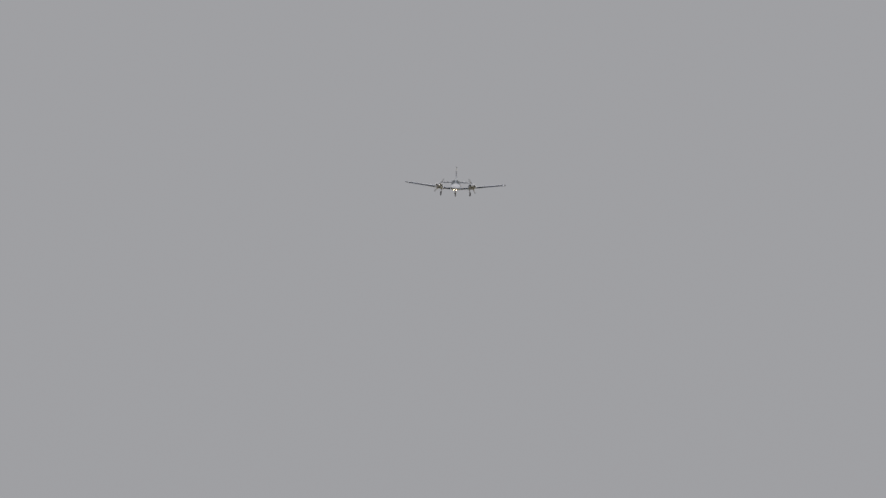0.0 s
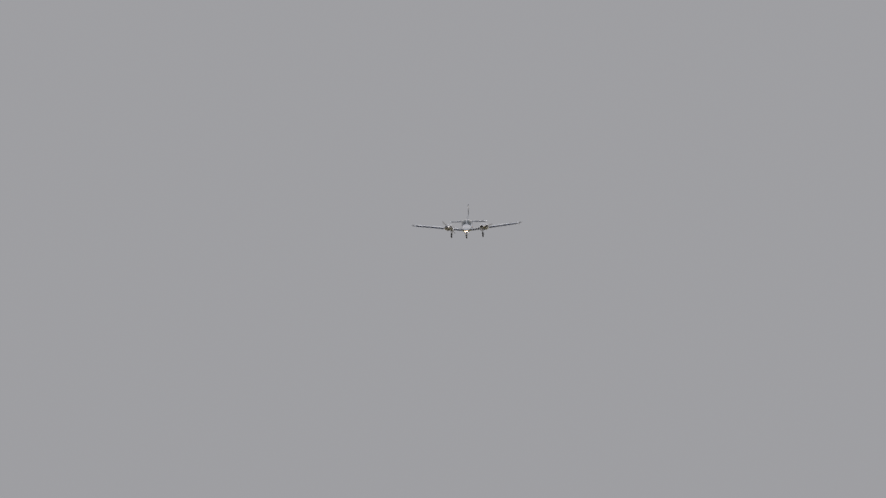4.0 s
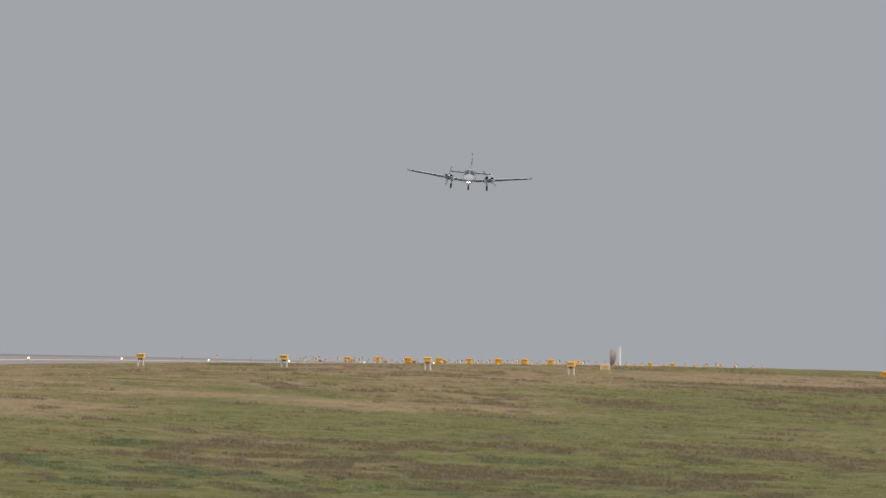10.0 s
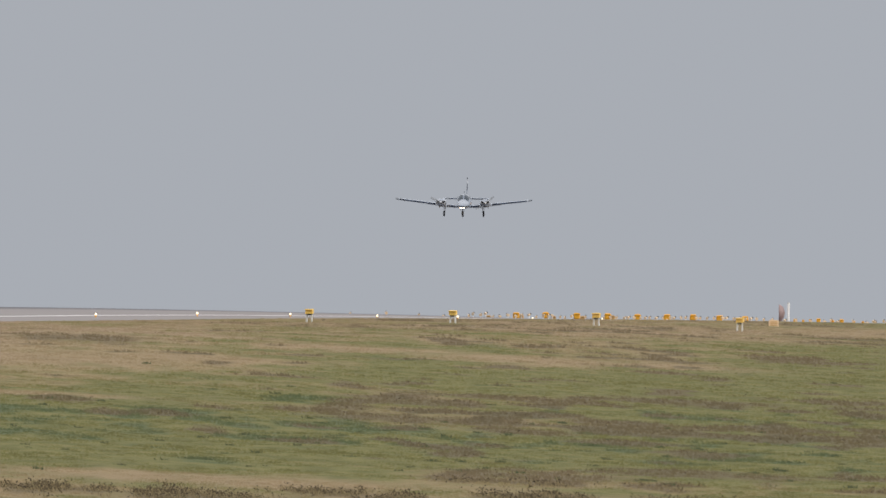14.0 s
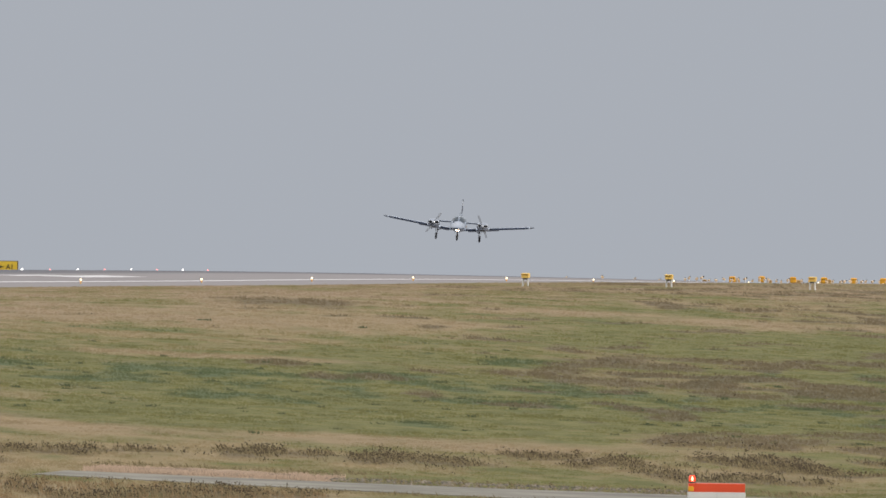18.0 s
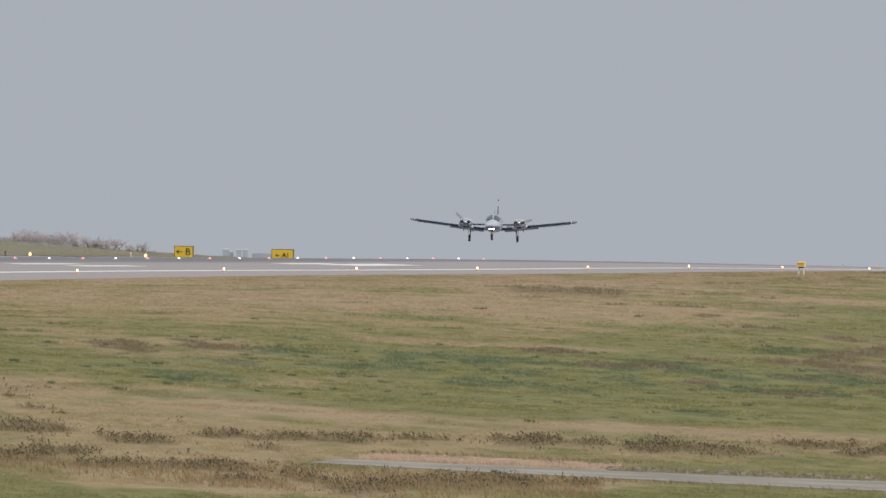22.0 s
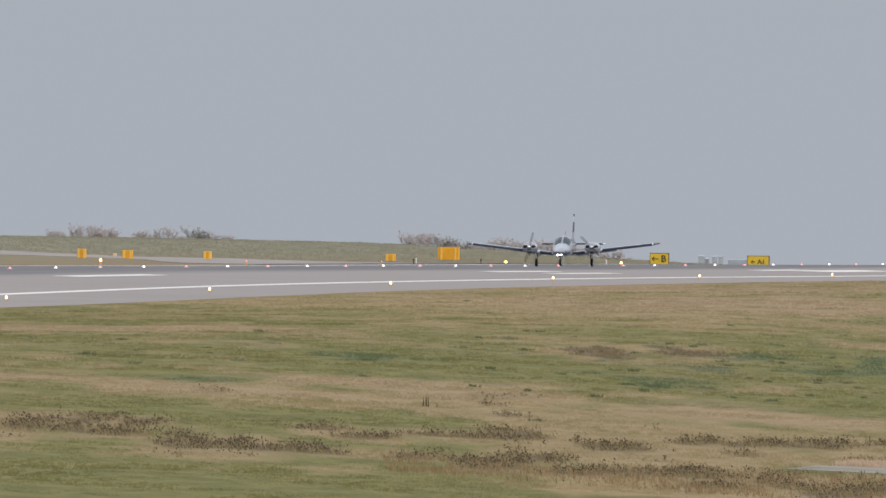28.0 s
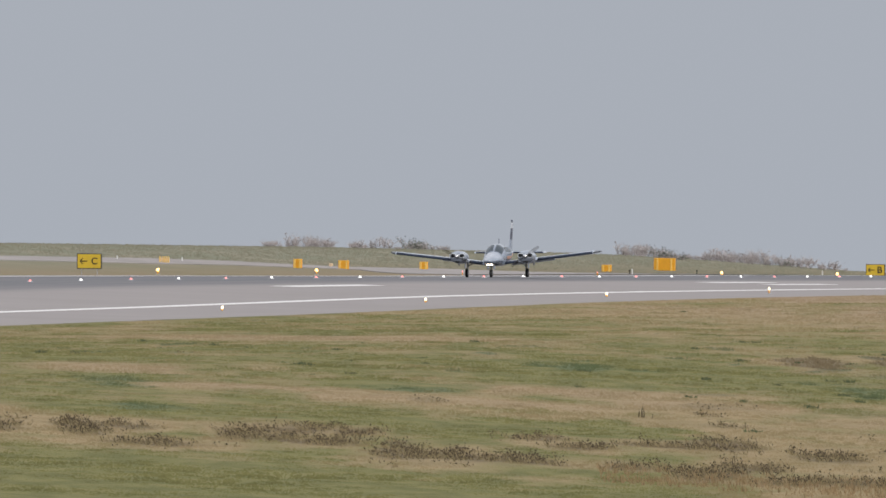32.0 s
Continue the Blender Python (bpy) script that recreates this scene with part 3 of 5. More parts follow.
def build_pavements():
    ribbon("runway", -700, 1180, 10, -29.5, 29.5, 24, 0.0, M_ASPHALT, "worn grey asphalt runway with paved shoulders", "runway", 0.2, edge=0.5)
    ribbon("side_stripe", -700, 1180, 10, 19.7, 20.5, 2, 0.010, M_MARK, "white painted runway side stripe", "marking", 0.01)
    ribbon("side_stripe", -700, 1180, 10, -20.6, -19.6, 2, 0.010, M_MARK, "white painted runway side stripe", "marking", 0.01)
    for s0, s1, lines in ((111, 140, ((8.1, 9.4),)), (260, 286, ((8.6, 9.8), (12.2, 13.4))), (381, 404, ((8.4, 9.8),)), (388, 421, ((10.3, 13.1),))):
        for d0, d1 in lines:
            ribbon("touchdown_mark", s0, s1, 4, d0, d1, 2, 0.014, M_MARK, "white painted touchdown zone bar", "marking", 0.01)
    # taxiway beyond the runway, which widens into its mouth at the runway's edge: far and near edge as (s, d)
    far_edge = ((150, -64.0), (350, -58.0), (413, -55.1), (441, -54.0), (461, -51.7), (468, -48.9), (478, -46.3), (510, -44.1), (523, -40.0), (560, -33.5), (590, -29.3))
    near_edge = ((150, -60.0), (350, -53.6), (393, -51.6), (415, -49.8), (440, -48.5), (452, -46.6), (461, -44.9), (464, -43.4), (450, -39.6), (434, -34.0), (424, -29.3))
    rows = []
    for (f0, n0), (f1, n1) in zip(zip(far_edge, near_edge), zip(far_edge[1:], near_edge[1:])):
        for k in range(12):
            u = k / 12
            rows.append((f0[0] + (f1[0] - f0[0]) * u, f0[1] + (f1[1] - f0[1]) * u, n0[0] + (n1[0] - n0[0]) * u, n0[1] + (n1[1] - n0[1]) * u))
    verts, faces = [], []
    for lift in (0.045, -0.2):
        for fs, fd, ns, nd in rows:
            verts += [tuple(spot(fs + (ns - fs) * k / 6, fd + (nd - fd) * k / 6, lift)) for k in range(7)]
    half = len(rows) * 7
    for i in range(len(rows) - 1):
        a = i * 7
        faces += [(a + k, a + k + 1, a + k + 8, a + k + 7) for k in range(6)]
        faces += [(a, a + 7, a + 7 + half, a + half), (a + 6, a + 6 + half, a + 13 + half, a + 13)]
    tagged(raw("taxiway", verts, faces, M_TAXI), "pale grey asphalt taxiway that widens where it joins the runway", "taxiway", kind="structure")
    # concrete access road in the meadow
    verts, faces = [], []
    for i in range(34):
        d = 107.7 + 2 * i
        q = min(d, 132) - 108.6
        near, far = -373.6 - 0.17 * q + 0.25 * noise.noise((d * 0.6, 1, 0)), -366 + 0.25 * q
        for low in (0.022, -0.25):
            verts += [tuple(spot(near + (far - near) * k / 4, d, low)) for k in range(5)]
    for i in range(33):
        a = i * 10
        faces += [(a + k, a + k + 1, a + k + 11, a + k + 10) for k in range(4)] + [(a, a + 10, a + 15, a + 5), (a + 4, a + 9, a + 19, a + 14)]
    faces += [(k, k + 5, k + 6, k + 1) for k in range(4)]
    tagged(raw("concrete_road", verts, faces, M_CONCRETE), "old grey concrete access road in the grass", "road", kind="structure")
    # bare pale earth along the road's far edge
    verts, faces = [], []
    for i in range(41):
        u = i / 40
        d = 108.0 + 6.9 * u
        s0 = -366 + 0.25 * (d - 108.6) + 0.3
        reach = 0.8 + 5.5 * math.sin(math.pi * u) ** 0.6 * (0.75 + 0.5 * noise.noise((d * 1.3, 2, 0)))
        for k in range(5):
            lift = (0.015, 0.10, 0.18, 0.12, -0.04)[k] * math.sin(math.pi * u) ** 0.5 + math.sin(math.pi * u) * (0.05 * noise.noise((d * 2.2, k * 1.7, 0)) if 0 < k < 4 else 0)
            verts.append(tuple(spot(s0 + reach * k / 4, d, lift)))
    for i in range(40):
        faces += [(i * 5 + k, i * 5 + k + 1, i * 5 + k + 6, i * 5 + k + 5) for k in range(4)]
    tagged(raw("earth_strip", verts, faces, M_DIRT, soft=True), "strip of bare pale pinkish earth beside the road", "ground", kind="structure")
    verts, faces, rng = [], [], random.Random(3)
    for i in range(1500):
        d = 110.5 + 15 * rng.random() ** 1.2
        s = -366.0 + 7 * rng.random() ** 1.2 * (0.7 + 0.4 * noise.noise((d * 0.5, 0, 0)))
        heap = 0.08 * math.sin(math.pi * min(max((s + 366.0) / 7, 0), 1))
        p, r = spot(s + 0.28 * (d - 108.6), d, max(heap, 0)), 0.015 + 0.06 * rng.random() ** 2
        k = len(verts)
        verts += [(p.x + r * math.cos(q) * rng.uniform(0.7, 1.5), p.y + r * math.sin(q), p.z - 0.03) for q in (0, 1.3, 2.5, 3.8, 5.0)] + [(p.x, p.y, p.z + r * 0.4)]
        faces += [(k + a, k + (a + 1) % 5, k + 5) for a in range(5)]
    tagged(raw("rubble_heap", verts, faces, M_GRAVEL), "grey broken rubble strewn along the concrete road", "rubble", kind="stuff")


build_ground()
build_pavements()

# ---- the aircraft: a twin-engined light aeroplane, its nose along +y, resting on z = 0 ----
FUSE = ((-5.55, 0.05, 1.36, 1.50), (-5.2, 0.11, 1.22, 1.56), (-4.0, 0.25, 1.02, 1.64), (-3.0, 0.40, 0.86, 1.74), (-2.0, 0.54, 0.72, 1.79),
        (-1.0, 0.60, 0.64, 1.85), (0.0, 0.61, 0.62, 1.86), (0.45, 0.61, 0.62, 1.83), (0.85, 0.60, 0.62, 1.66), (1.25, 0.56, 0.62, 1.43),
        (1.7, 0.52, 0.62, 1.31), (2.3, 0.42, 0.66, 1.18), (2.75, 0.28, 0.72, 1.06), (3.0, 0.16, 0.79, 0.98), (3.12, 0.04, 0.87, 0.92))


def hull(y, a, grow=0.0):
    """A point of the fuselage skin at station y; a: degrees round from the right, 90 on top."""
    w, b, t = ease(FUSE, y)
    c, s = math.cos(radians(a)), math.sin(radians(a))
    e = 0.8
    x = (w + grow) * math.copysign(abs(c) ** e, c)
    z = (b + t) / 2 + ((t - b) / 2 + grow) * math.copysign(abs(s) ** e, s)
    if s > 0:
        x *= 1 - (0.20 + 0.16 * smooth(0.9, 1.6, y)) * s * smooth(-5, -2, y)
    return (x, y, z)


def hull_patch(ys, angles, grow):
    """A thin plate that follows the fuselage."""
    out = [[hull(y, a, grow) for a in angles] for y in ys]
    inn = [[hull(y, a, grow - 0.02) for a in angles] for y in ys]
    rings = []
    for o, i in zip(out, inn):
        rings.append(o + i[::-1])
    return loft(rings)


def aerofoil(x, y_nose, z, chord, thick, n=10):
    """A closed wing section at x."""
    pts = []
    for i in range(n + 1):
        t = (i / n) ** 1.6
        h = thick * 2.6 * (0.2969 * t**0.5 - 0.126 * t - 0.3516 * t**2 + 0.2843 * t**3 - 0.1015 * t**4)
        pts.append((t, h))
    up = [(x, y_nose - chord * t, z + h * 1.25 + 0.03 * chord * 4 * t * (1 - t)) for t, h in pts]
    low = [(x, y_nose - chord * t, z - h * 0.75 + 0.03 * chord * 4 * t * (1 - t)) for t, h in pts[1:-1]]
    return up + low[::-1]


WING = ((0.45, 1.25, 0.73, 1.85, 0.34), (1.6, 1.02, 0.87, 1.62, 0.35), (5.55, 0.98, 1.33, 1.50, 0.28))


def wing_ring(x, grow=0.0):
    y, z, c, t = ease(WING, abs(x))
    return aerofoil(x, y + grow, z, c + grow * 2, t + grow * 2)


def build_wing(plane, side):
    xs = [0.45, 0.8, 1.2, 1.6, 2.4, 3.3, 4.2, 5.0, 5.55]
    wing = part("wing", loft([wing_ring(side * x) for x in xs]), M_GREYWING, plane, "grey wing skin with a raised tip", soft=True)
    # black boot along the leading edge
    rings = []
    for x in [2.42, 3.0, 3.6, 4.2, 4.8, 5.48]:
        y, z, c, t = ease(WING, x)
        ring = aerofoil(side * x, y + 0.012, z, c + 0.02, t + 0.012, 10)
        keep = ring[:4]
        low = ring[-6:]
        rings.append(low + keep)
    part("leading_edge_boot", loft(rings), M_BOOT, wing, "black rubber leading edge boot", soft=True)
    rings = []
    for x in [0.62, 1.0, 1.38]:
        y, z, c, t = ease(WING, x)
        ring = aerofoil(side * x, y + 0.012, z, c + 0.02, t + 0.012, 10)
        rings.append(ring[-6:] + ring[:4])
    part("inner_boot", loft(rings), M_BOOT, wing, "black rubber leading edge boot", soft=True)
    # tip: a rounded pale cap that sweeps up
    tip = [wing_ring(side * 5.55)]
    for dx, f, dz in ((0.14, 0.90, 0.02), (0.25, 0.66, 0.05), (0.32, 0.34, 0.09)):
        y, z, c, t = ease(WING, 5.55)
        tip.append(aerofoil(side * (5.55 + dx), y - c * (1 - f) * 0.55, z + dz, c * f, t * f))
    part("wingtip", loft(tip), M_TIP, wing, "grey wing tip", soft=True)
    part("navigation_light", ball(bmesh.new(), (side * 5.82, 0.62, 1.42), 0.035), M_CABIN, wing)
    # lowered flap and aileron
    for name, x0, x1, droop, ch in (("flap", 0.75, 3.15, 22, 0.30), ("aileron", 3.25, 5.35, 2, 0.28)):
        rings = []
        for x in (x0, (x0 + x1) / 2, x1):
            y, z, c, t = ease(WING, x)
            yb = y - c + 0.05
            a = radians(droop)
            prof = [(0.03, 0.028), (-0.02, 0.045), (-ch * 0.5, 0.03), (-ch, 0.004), (-ch, -0.004), (-ch * 0.5, -0.03), (-0.02, -0.045), (0.03, -0.028)]
            rings.append([(side * x, yb + p * math.cos(a) - q * math.sin(a), z + 0.01 + p * math.sin(a) + q * math.cos(a)) for p, q in prof])
        part(name, loft(rings), M_GREYWING, wing, "lowered flap" if name == "flap" else "", soft=False)


def build_engine(plane, side):
    cx, cz = side * 1.9, 1.14
    rows = ((2.02, 0.34, 0.22, 0.02), (1.95, 0.44, 0.29, 0.02), (1.7, 0.47, 0.33, 0.01), (1.1, 0.46, 0.35, -0.02), (0.5, 0.42, 0.33, -0.06), (-0.3, 0.30, 0.22, -0.10), (-0.95, 0.10, 0.09, -0.06))
    rings = []
    for y, w, h, dz in rows:
        ring = []
        for k in range(20):
            a = 2 * math.pi * k / 20
            ring.append((cx + w * math.copysign(abs(math.cos(a)) ** 0.85, math.cos(a)), y, cz + dz + h * math.copysign(abs(math.sin(a)) ** 0.9, math.sin(a))))
        rings.append(ring)
    cowl = part("engine_cowling", loft(rings), M_NACELLE, plane, "silver-grey engine cowling", soft=True)
    for k in (-1, 1):
        # closed black disc on the cowl: the intake's inner shade as colour
        bm = bmesh.new()
        at = Matrix.Translation((cx + k * 0.25, 2.035, cz + 0.07)) @ pose(0, 0, 0, 90, 0, 0) @ Matrix.Diagonal((1.25, 0.92, 1, 1))
        bmesh.ops.create_cone(bm, cap_ends=True, segments=18, radius1=0.115, radius2=0.105, depth=0.06, matrix=at)
        part("air_intake", bm, M_DARK, cowl, "dark cooling air intake")
        ring = [[at @ Vector(((0.127 + 0.020 * math.cos(radians(60 * v))) * math.cos(radians(20 * u)), (0.127 + 0.020 * math.cos(radians(60 * v))) * math.sin(radians(20 * u)), 0.022 * math.sin(radians(60 * v)) - 0.02)) for v in range(6)] for u in range(19)]
        part("intake_rim", loft(ring, caps=False), M_PALE, cowl, "pale lip of the air intake", soft=True)
    part("chin_scoop", box(bmesh.new(), cx - 0.13, cx + 0.13, 1.75, 2.0, cz - 0.32, cz - 0.22, 0.02), M_DARK, cowl)
    bm = rod(bmesh.new(), (cx + side * 0.2, 0.4, cz - 0.32), (cx + side * 0.2, 0.1, cz - 0.44), 0.045)
    part("exhaust_pipe", bm, M_METAL, cowl)
    # propeller, with its hub at its origin
    prop = part("propeller", rod(ball(bmesh.new(), (0, 0.06, 0), 0.13, (1, 1.6, 1)), (0, -0.06, 0), (0, 0.05, 0), 0.14, n=16), M_METAL, plane, "turning two-bladed metal propeller", soft=True)
    prop.location = (cx, 2.08, cz + 0.03)
    for k in (-1, 1):
        rings = []
        for r, w, tw in ((0.10, 0.09, 50), (0.3, 0.17, 38), (0.6, 0.21, 26), (0.85, 0.17, 19), (0.95, 0.09, 17)):
            a = radians(tw)
            rings.append([(w * u * math.cos(a) - v * math.sin(a), w * u * math.sin(a) + v * math.cos(a) + 0.02, k * r) for u, v in ((-0.5, 0), (0, 0.014), (0.5, 0), (0, -0.014))])
        part("blade", loft(rings), M_BLADE, prop, "blade blurred by its speed", soft=True)
    return prop


def build_wheel(parent, name, at, r, w):
    bm = bmesh.new()
    prof = [(-w / 2, r * 0.60), (-w / 2, r * 0.84), (-w * 0.34, r * 0.97), (0, r), (w * 0.34, r * 0.97), (w / 2, r * 0.84), (w / 2, r * 0.60)]
    n = 22
    rings = []
    for k in range(n):
        a = 2 * math.pi * k / n
        rings.append([bm.verts.new((x, q * math.cos(a), q * math.sin(a))) for x, q in prof])
    for k in range(n):
        a, b = rings[k], rings[(k + 1) % n]
        for i in range(len(prof) - 1):
            bm.faces.new((a[i], a[i + 1], b[i + 1], b[i]))
    tyre = part("wheel", bm, M_TYRE, parent, "black rubber tyre", soft=True)
    tyre.location = at
    part("rim", rod(bmesh.new(), (-w * 0.42, 0, 0), (w * 0.42, 0, 0), r * 0.61, n=18), M_STEEL, tyre)
    return tyre


def build_gear(plane):
    wheels = []
    for side in (-1, 1):
        x = side * 1.63
        strut = part("main_gear_leg", rod(rod(bmesh.new(), (x, 0.05, 1.0), (x, 0.02, 0.58), 0.05), (x, 0.02, 0.60), (x, 0.0, 0.26), 0.035), M_STEEL, plane, "grey oleo leg of the main wheel", soft=False)
        part("axle", rod(bmesh.new(), (x, 0, 0.255), (x + side * 0.14, 0, 0.255), 0.03), M_STEEL, strut)
        part("torque_link", rod(rod(bmesh.new(), (x, 0.05, 0.6), (x, 0.19, 0.46), 0.018), (x, 0.19, 0.46), (x, 0.04, 0.30), 0.018), M_STEEL, strut)
        part("side_brace", rod(bmesh.new(), (x, 0.05, 0.62), (x - side * 0.55, 0.05, 0.9), 0.025), M_STEEL, strut)
        part("gear_door", boxed(x + side * 0.12, x + side * 0.145, -0.22, 0.25, 0.52, 0.98, bevel=0.008), M_WHITE, strut, "white gear door")
        wheels.append(build_wheel(plane, "main", (x + side * 0.06, 0, 0.255), 0.255, 0.145))
    strut = part("nose_gear_leg", rod(rod(bmesh.new(), (0, 2.0, 0.85), (0, 2.05, 0.5), 0.055), (0, 2.05, 0.52), (0, 2.08, 0.28), 0.038), M_STEEL, plane, "grey nose wheel leg")
    part("fork", box(box(box(bmesh.new(), -0.10, -0.075, 2.03, 2.12, 0.2, 0.42), 0.075, 0.10, 2.03, 2.12, 0.2, 0.42), -0.10, 0.10, 2.03, 2.12, 0.40, 0.445), M_STEEL, strut)
    for k in (-1, 1):
        part("nose_gear_door", boxed(k * 0.17 - 0.012, k * 0.17 + 0.012, 1.75, 2.45, 0.46, 0.70, bevel=0.006), M_WHITE, strut)
    wheels.append(build_wheel(plane, "nose", (0, 2.08, 0.225), 0.225, 0.14))
    return wheels


def build_aircraft():
    plane = thing("aircraft", "pale silver-white twin-engined light aeroplane landing with wheels down", "aeroplane")
    ys = [-5.55, -5.2, -4.6, -4.0, -3.5, -3.0, -2.5, -2.0, -1.5, -1.0, -0.5, 0.0, 0.25, 0.45, 0.65, 0.85, 1.05, 1.25, 1.45, 1.7, 2.0, 2.3, 2.55, 2.75, 2.9, 3.0, 3.07, 3.12]
    body = part("fuselage", loft([[hull(y, 360 * k / 32) for k in range(32)] for y in ys]), M_WHITE, plane, "glossy white fuselage", soft=True)
    for name, a0, a1 in (("windscreen_pane", 94, 150), ("windscreen_pane", 30, 86)):
        part(name, hull_patch([0.52, 0.66, 0.80, 0.94, 1.08, 1.2], [a0 + (a1 - a0) * k / 8 for k in range(9)], 0.012), M_CABIN, body, "dark raked windscreen pane", soft=False)
    for side in (0, 1):
        for y0, y1 in ((-0.35, 0.38), (-1.15, -0.5), (-1.95, -1.3)):
            aa = [12 + 5 * k for k in range(7)]
            aa = [180 - a for a in aa] if side else aa
            part("side_window", hull_patch([y0, (y0 + y1) / 2, y1], aa, 0.010), M_CABIN, body, "dark cabin window")
        for nm, mt, lo, hi in (("orange_stripe", M_ORANGE_STRIPE, -14, -3), ("blue_stripe", M_NAVY, -28, -18)):
            aa = [lo + (hi - lo) * k / 3 for k in range(4)]
            aa = [180 - a for a in aa] if side else aa
            part(nm, hull_patch([-4.8, -3.5, -2.5, -1.5, -0.6, 0.2], aa, 0.008), mt, body, nm.replace("_", " "))
    # landing lamps under the nose
    for k in (-1, 1):
        bm = bmesh.new()
        bmesh.ops.create_uvsphere(bm, u_segments=12, v_segments=8, radius=0.085, matrix=Matrix.LocRotScale((k * 0.09, 2.70, 0.74), None, (1, 0.7, 0.9)))
        part("landing_light", bm, M_LANDING, plane, "lit landing light", soft=True)
    part("light_housing", boxed(-0.21, 0.21, 2.35, 2.66, 0.66, 0.83, bevel=0.03), M_STEEL, plane)
    for side in (-1, 1):
        build_wing(plane, side)
    # tail: fin with a dark band, tailplane
    fin_rows = ((1.45, -4.1, 1.40, 0.11), (2.05, -4.75, 0.80, 0.09), (2.75, -5.16, 0.58, 0.07), (3.06, -5.33, 0.45, 0.06), (3.13, -5.35, 0.35, 0.03))

    def fin_ring(z):
        t = [r for r in fin_rows]
        y, c, w = ease(tuple((r[0], r[1], r[2], r[3]) for r in t), z)
        return [(p, q, z) for q, p in [(y, 0), (y - 0.05, w * 0.3), (y - c * 0.3, w * 0.5), (y - c, 0.01), (y - c, -0.01), (y - c * 0.3, -w * 0.5), (y - 0.05, -w * 0.3)]]
    fin = part("tail_fin", loft([fin_ring(z) for z in (1.45, 1.75, 2.10)]), M_WHITE, plane, "white tail fin with a dark band", soft=False)
    part("dark_band", loft([fin_ring(z) for z in (2.10, 2.4, 2.73)]), M_NAVY, fin, "dark blue band")
    part("fin_cap", loft([fin_ring(z) for z in (2.73, 2.9, 3.05)]), M_CAP, fin)
    part("fin_tip", loft([fin_ring(z) for z in (3.05, 3.09, 3.13)]), M_NAVY, fin, "dark fin tip")
    part("beacon", ball(bmesh.new(), (0, -5.45, 3.16), 0.05), M_NAVY, fin)
    rings = []
    for x in (-1.98, -1.84, -0.4, 0.0, 0.4, 1.84, 1.98):
        f = 0.8 if abs(x) > 1.9 else 1.0
        rings.append(aerofoil(x, -4.35 - 0.1 * abs(x), 1.36, 0.95 * f, 0.19 * f))
    stab = part("tailplane", loft(rings), M_GREYWING, plane, "grey tailplane", soft=True)
    for side in (-1, 1):
        rings = []
        for x in (0.25, 1.1, 1.88):
            ring = aerofoil(side * x, -4.34 - 0.1 * x, 1.36, 0.97, 0.21)
            rings.append(ring[-6:] + ring[:4])
        part("tailplane_boot", loft(rings), M_BOOT, stab, "black rubber leading edge boot", soft=True)
    part("antenna", boxed(-0.01, 0.01, -0.9, -0.65, 1.9, 2.15), M_WHITE, body)
    props = [build_engine(plane, side) for side in (-1, 1)]
    wheels = build_gear(plane)
    return plane, props, wheels


aircraft, propellers, wheels = build_aircraft()
aircraft.scale = (1.025, 1.025, 1.025)

# ---- lamps of the runway ----


def edge_light(glass, label, size=0.062):
    lamp = thing("runway_edge_light", label, "lamp", "runway edge lights")
    part("base_plate", rod(bmesh.new(), (0, 0, 0), (0, 0, 0.03), 0.13, n=14), M_STEEL, lamp)
    part("stem", rod(bmesh.new(), (0, 0, 0.03), (0, 0, 0.16), 0.035), M_ORANGE, lamp, "orange-yellow stem")
    part("collar", rod(bmesh.new(), (0, 0, 0.15), (0, 0, 0.18), 0.07, n=14), M_ORANGE, lamp)
    part("globe", ball(bmesh.new(), (0, 0, 0.255), size, (1, 1, 1.25)), glass, lamp, "lit glass globe", soft=True)
    return lamp


near_lamp = edge_light(M_LAMP_WARM, "lit runway edge lamp on a short stem beside the asphalt")
near_lamp.matrix_basis = stand(0, 24.06, 0, -0.10)
for k in list(range(-3, 0)) + list(range(1, 16)):
    copy_thing(near_lamp, stand(60 * k, 24.06 + 0.05 * max(k - 9, 0), 0, -0.10 * smooth(8, 10, k) - (0.10 if k < 3 else 0) + 0.12 * smooth(12, 14, k)))
far_lamp = edge_light(M_LAMP_AMBER, "amber-lit runway edge lamp on the far side of the runway", 0.088)
far_lamp.matrix_basis = stand(267.2, -24, lift=0.08)
for s, up in ((325.3, 0.08), (501.1, -0.10), (560.1, -0.15)):
    copy_thing(far_lamp, stand(s, -24, lift=up))
dim_lamp = edge_light(M_LAMP_RED, "dim red-lit runway lamp at the mouth of the taxiway", 0.03)
dim_lamp.matrix_basis = stand(383.6, -24, lift=0.02)
copy_thing(dim_lamp, stand(442.3, -24, lift=-0.04))


def inset_light(glass, label):
    lamp = thing("centreline_light", label, "lamp", "runway centreline lights")
    part("rim", rod(bmesh.new(), (0, 0, -0.01), (0, 0, 0.025), 0.15, 0.12, n=14), M_STEEL, lamp)
    part("lens", ball(bmesh.new(), (0, 0, 0.05), 0.055, (1.1, 1, 0.9)), glass, lamp, "lit lens", soft=True)
    return lamp


lamp_w = inset_light(M_LAMP_WHITE, "lit white lamp set into the runway centreline")
lamp_r = inset_light(M_LAMP_RED, "lit red lamp set into the runway centreline")
lamp_w.matrix_basis, lamp_r.matrix_basis = stand(101.7, 0, lift=0.012), stand(116.7, 0, lift=0.012)
for k in list(range(-8, 0)) + list(range(2, 32)):
    copy_thing(lamp_r if k % 2 else lamp_w, stand(101.7 + 14.9 * k, 0, lift=0.012))

# ---- approach slope indicator: four boxes on white legs ----


